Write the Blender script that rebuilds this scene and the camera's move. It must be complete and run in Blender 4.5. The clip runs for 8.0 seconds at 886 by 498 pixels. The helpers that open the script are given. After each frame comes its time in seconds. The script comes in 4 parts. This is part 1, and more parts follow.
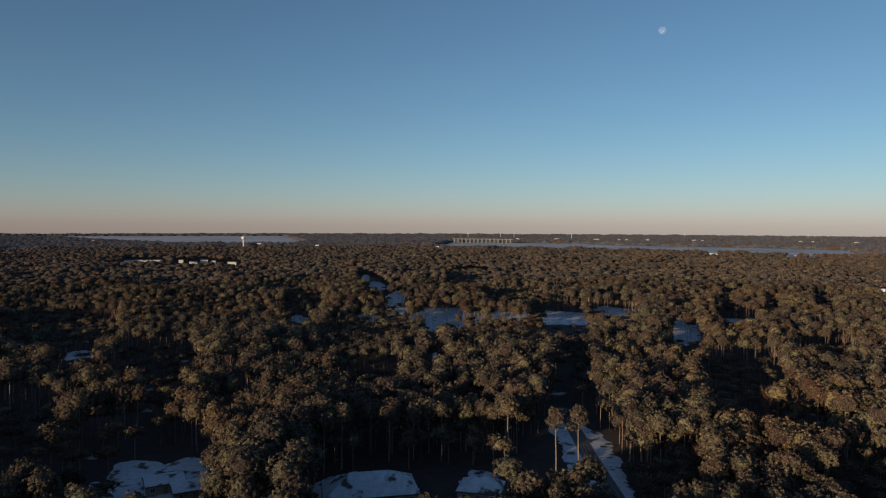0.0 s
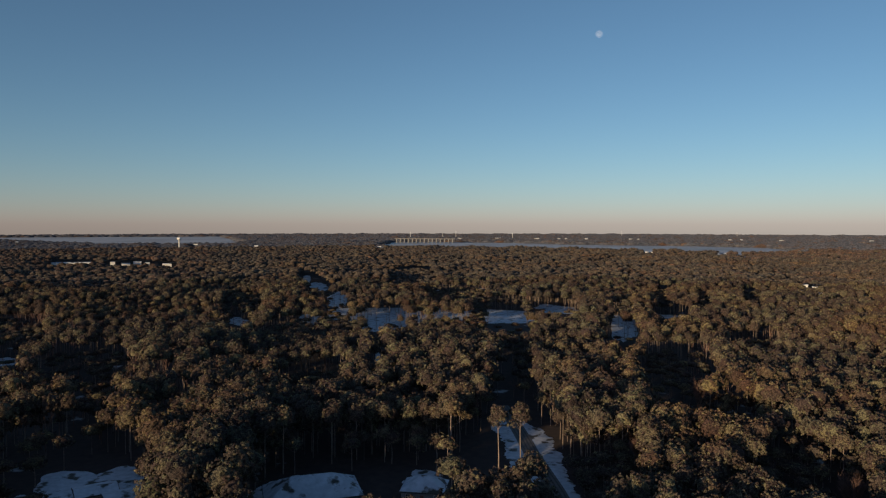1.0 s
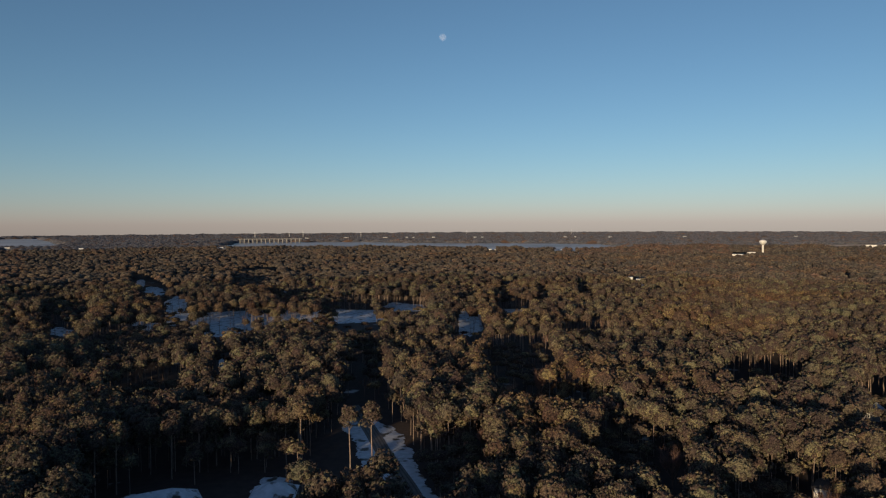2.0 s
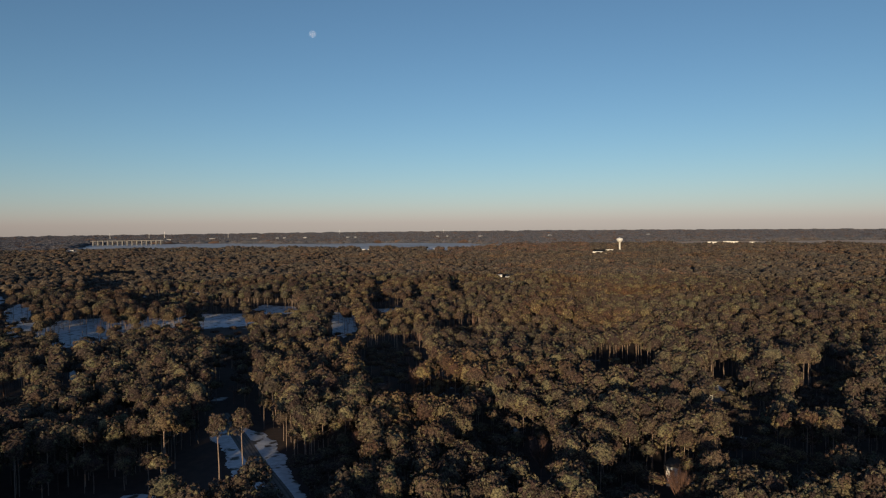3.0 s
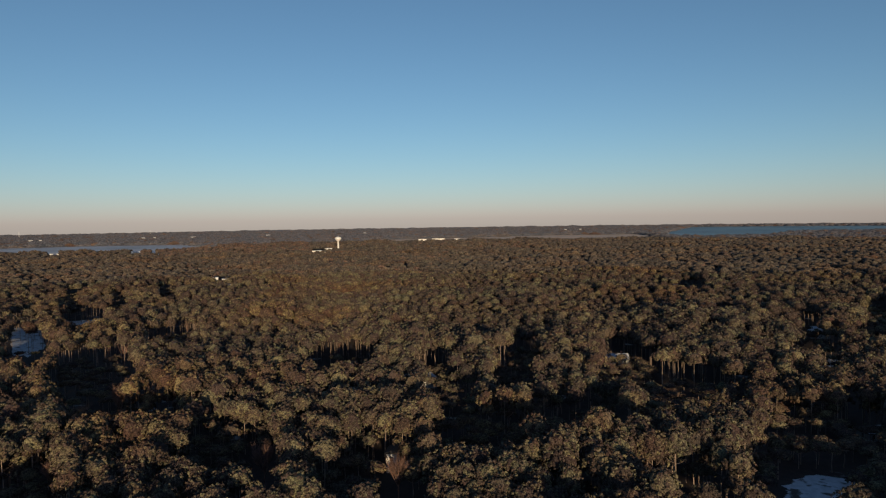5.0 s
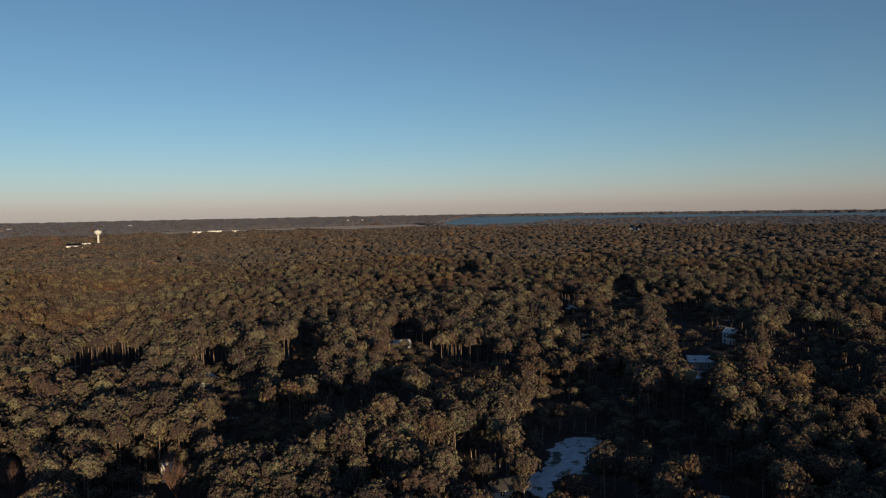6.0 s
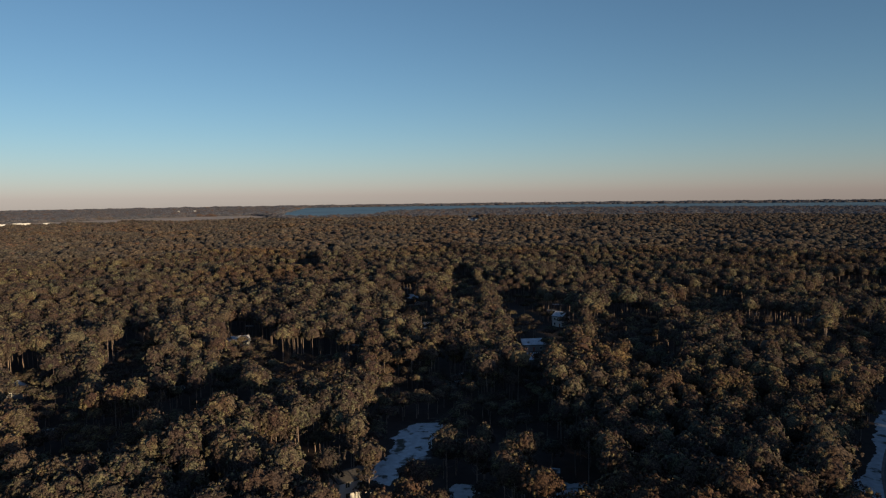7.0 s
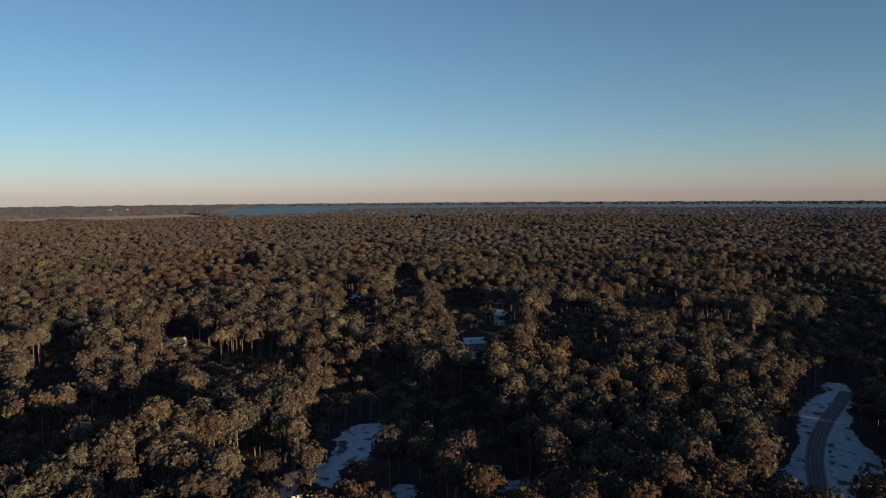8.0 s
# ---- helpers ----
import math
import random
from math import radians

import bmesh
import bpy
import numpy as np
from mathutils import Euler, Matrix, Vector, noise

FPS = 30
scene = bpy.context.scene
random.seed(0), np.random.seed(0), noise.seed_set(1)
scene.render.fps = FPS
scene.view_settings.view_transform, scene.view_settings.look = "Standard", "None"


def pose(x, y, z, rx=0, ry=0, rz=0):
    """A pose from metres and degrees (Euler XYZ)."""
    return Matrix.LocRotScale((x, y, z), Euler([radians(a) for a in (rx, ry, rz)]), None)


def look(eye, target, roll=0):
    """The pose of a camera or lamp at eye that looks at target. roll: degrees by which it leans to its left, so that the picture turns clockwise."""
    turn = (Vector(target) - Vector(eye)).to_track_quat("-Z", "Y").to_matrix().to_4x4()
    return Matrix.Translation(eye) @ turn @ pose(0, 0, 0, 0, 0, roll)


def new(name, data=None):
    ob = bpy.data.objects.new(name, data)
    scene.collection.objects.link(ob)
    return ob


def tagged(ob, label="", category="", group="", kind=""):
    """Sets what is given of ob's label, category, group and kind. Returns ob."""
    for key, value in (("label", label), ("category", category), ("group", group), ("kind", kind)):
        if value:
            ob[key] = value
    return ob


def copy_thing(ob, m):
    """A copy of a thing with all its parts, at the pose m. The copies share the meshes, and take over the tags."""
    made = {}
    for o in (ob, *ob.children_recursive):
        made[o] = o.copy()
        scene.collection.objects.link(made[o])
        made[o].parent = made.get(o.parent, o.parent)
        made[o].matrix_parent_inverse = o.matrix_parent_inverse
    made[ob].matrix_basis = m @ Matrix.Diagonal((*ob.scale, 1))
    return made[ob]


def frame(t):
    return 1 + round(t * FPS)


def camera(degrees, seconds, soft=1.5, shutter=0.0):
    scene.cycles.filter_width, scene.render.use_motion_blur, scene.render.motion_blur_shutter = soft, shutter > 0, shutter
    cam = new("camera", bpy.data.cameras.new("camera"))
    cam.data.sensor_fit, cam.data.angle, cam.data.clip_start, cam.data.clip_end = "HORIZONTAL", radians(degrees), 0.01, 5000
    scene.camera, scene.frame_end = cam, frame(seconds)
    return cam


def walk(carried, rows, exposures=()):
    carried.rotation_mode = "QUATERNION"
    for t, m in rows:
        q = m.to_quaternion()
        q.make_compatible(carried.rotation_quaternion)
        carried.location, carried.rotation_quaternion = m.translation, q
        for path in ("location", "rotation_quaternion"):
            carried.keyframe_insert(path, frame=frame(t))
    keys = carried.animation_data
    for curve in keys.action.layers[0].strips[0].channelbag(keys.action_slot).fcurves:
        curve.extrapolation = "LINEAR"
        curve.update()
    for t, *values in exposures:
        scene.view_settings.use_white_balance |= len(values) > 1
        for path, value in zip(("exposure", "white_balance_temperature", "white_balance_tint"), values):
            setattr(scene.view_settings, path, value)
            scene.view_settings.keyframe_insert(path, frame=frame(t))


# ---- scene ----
cam = camera(65.65, 8.0, 1.22)
EYE = (0.0, 0.0, 78.0)
# seconds, heading, tilt and roll in degrees: the camera hovers and turns
PATH = [
    (0.0, 0.00, -2.01, -0.20),
    (0.5, -1.29, -2.00, -0.12),
    (1.0, -4.82, -2.02, -0.04),
    (1.5, -11.11, -2.05, 0.15),
    (2.0, -17.42, -2.12, 0.31),
    (3.5, -32.75, -2.24, 0.56),
    (4.0, -37.73, -2.27, 0.55),
    (5.5, -59.75, -2.94, 0.97),
    (6.0, -69.11, -3.57, 0.94),
    (6.5, -76.68, -4.19, 0.82),
    (7.0, -82.26, -4.53, 0.75),
    (7.5, -86.09, -4.59, 0.62),
    (8.0, -87.04, -4.60, 0.42),
]
walk(cam, [(t, pose(*EYE, 90 + p, r, y)) for t, y, p, r in PATH], ((0.0, -0.09), (4.0, -0.09), (6.3, -0.11), (8.0, 0.1)))

# ---------------------------------------------------------------- light
SUN_HEADING = 42.5      # degrees right of +y towards which the light travels
SUN_HEIGHT = 7.2
SKY_STRENGTH = 0.132
SUN_STRENGTH = 5.0
SKY_AIR = (0.8, 0.3, 4.0)
SKY_TINT = (1.55, 1.195, 0.85)


def build_light():
    world = bpy.data.worlds.new("sky")
    scene.world = world
    world.use_nodes = True
    n, l = world.node_tree.nodes, world.node_tree.links
    sky = n.new("ShaderNodeTexSky")
    sky.sky_type = "NISHITA"
    sky.sun_disc = False
    sky.sun_elevation = radians(SUN_HEIGHT)
    sky.sun_rotation = radians(SUN_HEADING + 180)
    sky.air_density, sky.dust_density, sky.ozone_density = SKY_AIR
    # the air's colour, channel by channel: a trace of rose in the haze
    split, whole = n.new("ShaderNodeSeparateColor"), n.new("ShaderNodeCombineColor")
    l.new(sky.outputs[0], split.inputs[0])

    def scaled(socket, k, plus=None, of=0.0):
        m = n.new("ShaderNodeMath")
        m.operation = "MULTIPLY"
        m.inputs[1].default_value = k
        l.new(socket, m.inputs[0])
        if plus is None:
            return m.outputs[0]
        s = n.new("ShaderNodeMath")
        s.operation = "MULTIPLY_ADD"
        s.inputs[1].default_value = of
        l.new(plus, s.inputs[0])
        l.new(m.outputs[0], s.inputs[2])
        return s.outputs[0]

    red = scaled(split.outputs[0], SKY_TINT[0])
    l.new(red, whole.inputs[0])
    l.new(scaled(split.outputs[1], SKY_TINT[1], red, -0.065), whole.inputs[1])
    l.new(scaled(split.outputs[2], SKY_TINT[2], red, 0.22), whole.inputs[2])
    l.new(whole.outputs[0], n["Background"].inputs[0])
    n["Background"].inputs[1].default_value = SKY_STRENGTH
    lamp = bpy.data.lights.new("sun", "SUN")
    lamp.energy = SUN_STRENGTH
    lamp.angle = radians(0.5)
    lamp.color = (1.0, 0.76, 0.45)
    h, e = radians(SUN_HEADING), radians(SUN_HEIGHT)
    way = Vector((math.sin(h) * math.cos(e), math.cos(h) * math.cos(e), -math.sin(e)))
    sun = new("sun", lamp)
    sun.matrix_world = look((-120, -140, 150), Vector((-120, -140, 150)) + way)


build_light()


# ---------------------------------------------------------------- materials
def material(name, rough=0.85):
    m = bpy.data.materials.new(name)
    m.use_nodes = True
    n, l = m.node_tree.nodes, m.node_tree.links
    b = n["Principled BSDF"]
    b.inputs["Roughness"].default_value = rough
    return m, n, l, b


def noise_ramp(n, l, scale, stops, detail=4.0, vector=None):
    """A colour ramp driven by a noise of that scale, in metres of the object."""
    if vector is None:
        vector = n.new("ShaderNodeNewGeometry").outputs["Position"]
    tex = n.new("ShaderNodeTexNoise")
    tex.inputs["Scale"].default_value = scale
    tex.inputs["Detail"].default_value = detail
    l.new(vector, tex.inputs["Vector"])
    ramp = n.new("ShaderNodeValToRGB")
    e = ramp.color_ramp.elements
    while len(e) < len(stops):
        e.new(0.5)
    for k, (p, c) in zip(e, stops):
        k.position, k.color = p, (*c, 1)
    l.new(tex.outputs["Fac"], ramp.inputs["Fac"])
    return tex, ramp


def multiply(n, l, a, b, fac=1.0):
    mix = n.new("ShaderNodeMix")
    mix.data_type, mix.blend_type = "RGBA", "MULTIPLY"
    mix.inputs["Factor"].default_value = fac
    l.new(a, mix.inputs["A"])
    l.new(b, mix.inputs["B"])
    return mix.outputs["Result"]


def plain(name, colour, rough=0.7, scale=0.8, spread=0.25, metal=0.0, bump=0.0):
    m, n, l, b = material(name, rough)
    lo = tuple(c * (1 - spread) for c in colour)
    hi = tuple(min(1, c * (1 + spread)) for c in colour)
    tex, ramp = noise_ramp(n, l, scale, [(0.3, lo), (0.7, hi)])
    _, fine = noise_ramp(n, l, scale * 9, [(0.3, (0.8,) * 3), (0.7, (1.0,) * 3)])
    l.new(multiply(n, l, ramp.outputs[0], fine.outputs[0]), b.inputs["Base Color"])
    b.inputs["Metallic"].default_value = metal
    if bump:
        bn = n.new("ShaderNodeBump")
        bn.inputs["Strength"].default_value = bump
        bn.inputs["Distance"].default_value = 0.05
        l.new(tex.outputs["Fac"], bn.inputs["Height"])
        l.new(bn.outputs[0], b.inputs["Normal"])
    return m


def foliage(name, dark, mid, light, grain=2.6, lace=0.0):
    """Needles: each clump has its own tone, and broad drifts of tone run over the woods.
    grain: sprigs to the metre, needle tone with shaded gaps and lit specks put in; lace: how open the sprays of needles
    are."""
    m, n, l, b = material(name, 0.8)
    b.inputs["Diffuse Roughness"].default_value = 1.0
    geo = n.new("ShaderNodeNewGeometry")
    ramp = n.new("ShaderNodeValToRGB")
    e = ramp.color_ramp.elements
    e.new(0.5)
    for k, (p, c) in zip(e, ((0.0, dark), (0.55, mid), (1.0, light))):
        k.position, k.color = p, (*c, 1)
    l.new(geo.outputs["Random Per Island"], ramp.inputs["Fac"])
    _, drift = noise_ramp(n, l, 0.012, [(0.3, (0.82, 0.9, 0.95)), (0.5, (1, 1, 1)), (0.72, (1.2, 1.0, 0.8))], 3.0)
    _, tree = noise_ramp(n, l, 0.11, [(0.3, (0.78, 0.84, 0.84)), (0.5, (1, 1, 1)), (0.7, (1.2, 1.08, 0.98))], 2.0)
    c = multiply(n, l, ramp.outputs[0], drift.outputs[0])
    c = multiply(n, l, c, tree.outputs[0])
    # Needle and twig tone, plus dark gaps and lit specks put into colour.
    _, sprig_shade = noise_ramp(n, l, grain, [(0.4, (0.42, 0.42, 0.45)), (0.5, (0.95, 0.95, 0.95)), (0.61, (1.75, 1.75, 1.6))], 4.0)
    c = multiply(n, l, c, sprig_shade.outputs[0])
    l.new(c, b.inputs["Base Color"])
    b.inputs["Specular IOR Level"].default_value = 0.15
    rise, _ = noise_ramp(n, l, grain * 0.85, [(0, (0, 0, 0)), (1, (1, 1, 1))], 5)
    bump = n.new("ShaderNodeBump")
    bump.inputs["Strength"].default_value = 0.8
    bump.inputs["Distance"].default_value = 0.8 / grain
    l.new(rise.outputs["Fac"], bump.inputs["Height"])
    l.new(bump.outputs[0], b.inputs["Normal"])
    if lace:
        gaps, _ = noise_ramp(n, l, grain * 0.8, [(0, (0, 0, 0)), (1, (1, 1, 1))], 3.0)
        cut = n.new("ShaderNodeMath")
        cut.operation = "GREATER_THAN"
        cut.inputs[1].default_value = lace
        l.new(gaps.outputs["Fac"], cut.inputs[0])
        l.new(cut.outputs[0], b.inputs["Alpha"])
    return m


TONES = ((0.048, 0.032, 0.032), (0.073, 0.056, 0.048), (0.128, 0.116, 0.074))
NEEDLES = foliage("pine_needles", *TONES, 2.4, 0.47)
CANOPY = foliage("pine_canopy", *TONES, 2.4)
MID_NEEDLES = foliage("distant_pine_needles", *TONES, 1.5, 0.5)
MID_CANOPY = foliage("distant_pine_canopy", *TONES, 1.5)
FAR_NEEDLES = foliage("far_woods", (0.046, 0.037, 0.034), (0.060, 0.049, 0.044), (0.080, 0.067, 0.056), 0.5)
# Aerial haze is put into the bluish-grey base colour of these woods.
HAZED_WOODS = foliage("hazed_distant_woods", (0.060, 0.062, 0.080), (0.067, 0.069, 0.089), (0.075, 0.077, 0.099), 0.2)
BARE_FAR = foliage("bare_woods", (0.054, 0.038, 0.035), (0.072, 0.050, 0.044), (0.092, 0.065, 0.056), 0.5)


def old_snow():
    """Crusted snow, mottled, melted through to the needle litter in places."""
    m, n, l, b = material("old_snow", 0.6)
    _, crust = noise_ramp(n, l, 0.5, [(0.3, (0.45, 0.47, 0.53)), (0.7, (0.67, 0.69, 0.76))], 6)
    _, melt = noise_ramp(n, l, 0.2, [(0.55, (0, 0, 0)), (0.62, (1, 1, 1))], 8)
    mix = n.new("ShaderNodeMix")
    mix.data_type = "RGBA"
    l.new(melt.outputs[0], mix.inputs["Factor"])
    l.new(crust.outputs[0], mix.inputs["A"])
    mix.inputs["B"].default_value = (0.06, 0.048, 0.038, 1)
    l.new(mix.outputs["Result"], b.inputs["Base Color"])
    bump = n.new("ShaderNodeBump")
    bump.inputs["Strength"].default_value = 0.4
    bump.inputs["Distance"].default_value = 0.3
    l.new(crust.outputs[0], bump.inputs["Height"])
    l.new(bump.outputs[0], b.inputs["Normal"])
    return m


SNOW_TOP = old_snow()
ASPHALT = plain("wet_asphalt", (0.125, 0.115, 0.115), 0.7, 0.6, 0.3, bump=0.2)
PACKED_SLUSH = plain("packed_brown_slush", (0.26, 0.205, 0.20), 0.75, 0.45, 0.35, bump=0.25)
SLUSH = plain("wet_wheel_track", (0.042, 0.038, 0.038), 0.6, 0.9, 0.3, bump=0.3)
BLACK_METAL = plain("black_painted_metal", (0.03, 0.03, 0.032), 0.5, 3.0, 0.2)
SHINGLE = plain("roof_shingles", (0.09, 0.08, 0.075), 0.9, 2.0, 0.25, bump=0.3)
SIDING_TAN = plain("tan_siding", (0.36, 0.29, 0.21), 0.8, 1.5, 0.12)
SIDING_WHITE = plain("white_siding", (0.75, 0.73, 0.7), 0.7, 1.5, 0.06)
SIDING_GREY = plain("grey_siding", (0.3, 0.31, 0.32), 0.8, 1.5, 0.12)
BRICK_RED = plain("red_brick", (0.3, 0.14, 0.1), 0.9, 3.0, 0.2)
TRIM = plain("white_trim", (0.78, 0.77, 0.75), 0.6, 2.0, 0.05)
PAINTED_STEEL = plain("white_painted_steel", (0.8, 0.79, 0.76), 0.45, 0.3, 0.05)
CONCRETE = plain("pale_concrete", (0.22, 0.215, 0.21), 0.85, 0.5, 0.15)
MARSH_GRASS = plain("dry_marsh_grass", (0.58, 0.42, 0.31), 0.95, 0.01, 0.2, bump=0.8)


def pane_glass():
    m, n, l, b = material("window_glass", 0.08)
    b.inputs["Base Color"].default_value = (0.03, 0.035, 0.04, 1)
    return m


def open_water(name, colour, rough, ripple, gloss):
    m, n, l, b = material(name, rough)
    b.inputs["IOR"].default_value = 1.33
    tex, ramp = noise_ramp(n, l, 0.004, [(0.35, tuple(0.8 * k for k in colour)), (0.65, tuple(1.2 * k for k in colour))], 5)
    l.new(ramp.outputs[0], b.inputs["Base Color"])
    waves, _ = noise_ramp(n, l, 0.25, [(0, (0, 0, 0)), (1, (1, 1, 1))], 5)
    bump = n.new("ShaderNodeBump")
    bump.inputs["Strength"].default_value = ripple
    bump.inputs["Distance"].default_value = 2.0
    l.new(waves.outputs["Fac"], bump.inputs["Height"])
    l.new(bump.outputs[0], b.inputs["Normal"])
    b.inputs["Specular IOR Level"].default_value = gloss
    return m


def moon_dust():
    """Sunlit dust, with the daylight air in front of it: what is dark on the moon shows as sky."""
    m = bpy.data.materials.new("moon_dust")
    m.use_nodes = True
    n, l = m.node_tree.nodes, m.node_tree.links
    n.remove(n["Principled BSDF"])
    dust = n.new("ShaderNodeBsdfDiffuse")
    _, seas = noise_ramp(n, l, 0.05, [(0.4, (0.04, 0.04, 0.04)), (0.6, (0.09, 0.09, 0.09))], 5)
    l.new(seas.outputs[0], dust.inputs[0])
    clear, both = n.new("ShaderNodeBsdfTransparent"), n.new("ShaderNodeAddShader")
    l.new(dust.outputs[0], both.inputs[0])
    l.new(clear.outputs[0], both.inputs[1])
    l.new(both.outputs[0], n["Material Output"].inputs[0])
    return m


GLASS = pane_glass()
# Pale base colour stands in for the low sky's reflection; gloss is low.
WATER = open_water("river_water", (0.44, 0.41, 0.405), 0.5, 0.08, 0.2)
BAY_WATER = open_water("bay_water", (0.15, 0.2, 0.205), 0.45, 0.1, 0.22)
BARK = plain("pine_bark", (0.30, 0.225, 0.185), 0.9, 1.5, 0.3, bump=0.4)
TWIG = plain("bare_twigs", (0.21, 0.12, 0.095), 0.9, 0.5, 0.3)


# ---------------------------------------------------------------- mesh helpers
def mesh_from(name, verts, tris, mats, index=None, smooth=False, normals=None):
    me = bpy.data.meshes.new(name)
    verts = np.asarray(verts, np.float32)
    tris = np.asarray(tris, np.int32)
    me.vertices.add(len(verts))
    me.vertices.foreach_set("co", verts.ravel())
    me.loops.add(tris.size)
    me.loops.foreach_set("vertex_index", tris.ravel())
    me.polygons.add(len(tris))
    k = tris.shape[1]
    me.polygons.foreach_set("loop_start", np.arange(0, tris.size, k, dtype=np.int32))
    me.polygons.foreach_set("use_smooth", np.full(len(tris), smooth))
    for m in mats:
        me.materials.append(m)
    if index is not None:
        me.polygons.foreach_set("material_index", np.asarray(index, np.int32))
    me.update(calc_edges=True)
    if normals is not None:
        me.normals_split_custom_set_from_vertices(np.asarray(normals, np.float32))
    return me


rng = np.random.default_rng(7)


def tube(path, radii, sides):
    """Vertices and triangles of a tapered tube along a path."""
    v, f = [], []
    for i, (p, r) in enumerate(zip(path, radii)):
        for s in range(sides):
            a = 2 * math.pi * s / sides
            v.append((p[0] + r * math.cos(a), p[1] + r * math.sin(a), p[2]))
    for i in range(len(path) - 1):
        for s in range(sides):
            a, b = i * sides + s, i * sides + (s + 1) % sides
            f += [(a, b, b + sides), (a, b + sides, a + sides)]
    return v, f


def join(pieces):
    """Pieces of vertices, triangles and, where given, shading normals, in one."""
    v, f, w, n = [], [], [], 0
    for piece in pieces:
        pv, pf = np.asarray(piece[0], float).reshape(-1, 3), np.asarray(piece[1], int).reshape(-1, 3)
        v.append(pv)
        f.append(pf + n)
        w.append(piece[2] if len(piece) > 2 else np.zeros_like(pv))
        n += len(pv)
    return np.concatenate(v), np.concatenate(f), np.concatenate(w)


STONE = (np.array([(1, 0, 0), (-1, 0, 0), (0, 1, 0), (0, -1, 0), (0, 0, 1), (0, 0, -1)], float),
         np.array([(0, 2, 4), (2, 1, 4), (1, 3, 4), (3, 0, 4), (2, 0, 5), (1, 2, 5), (3, 1, 5), (0, 3, 5)]))


def bulge(d, lobes):
    """How far the crown swells in each direction: a broccoli of rounded boughs."""
    return 0.78 + 0.32 * np.exp(-(1 - d @ lobes.T) / 0.11).max(1)


def grid_faces(sides, rows):
    """Triangles of a cap: a top, then rings of that many sides."""
    tri = [(0, 1 + s, 1 + (s + 1) % sides) for s in range(sides)]
    for row in range(rows - 1):
        for s in range(sides):
            p, q = 1 + row * sides + s, 1 + row * sides + (s + 1) % sides
            tri += [(p, p + sides, q), (q, p + sides, q + sides)]
    return np.array(tri)


def dome(sides, rows, drop=1.95):
    """Directions and triangles of a dome that closes in below its widest ring; drop: how far down it comes, in radians."""
    d = [(0.0, 0.0, 1.0)]
    for row in range(rows):
        lean = drop * (row + 1) / rows
        for s in range(sides):
            t = 2 * math.pi * (s + 0.5 * (row % 2)) / sides
            d.append((math.cos(t) * math.sin(lean), math.sin(t) * math.sin(lean), math.cos(lean)))
    return np.array(d), grid_faces(sides, rows)


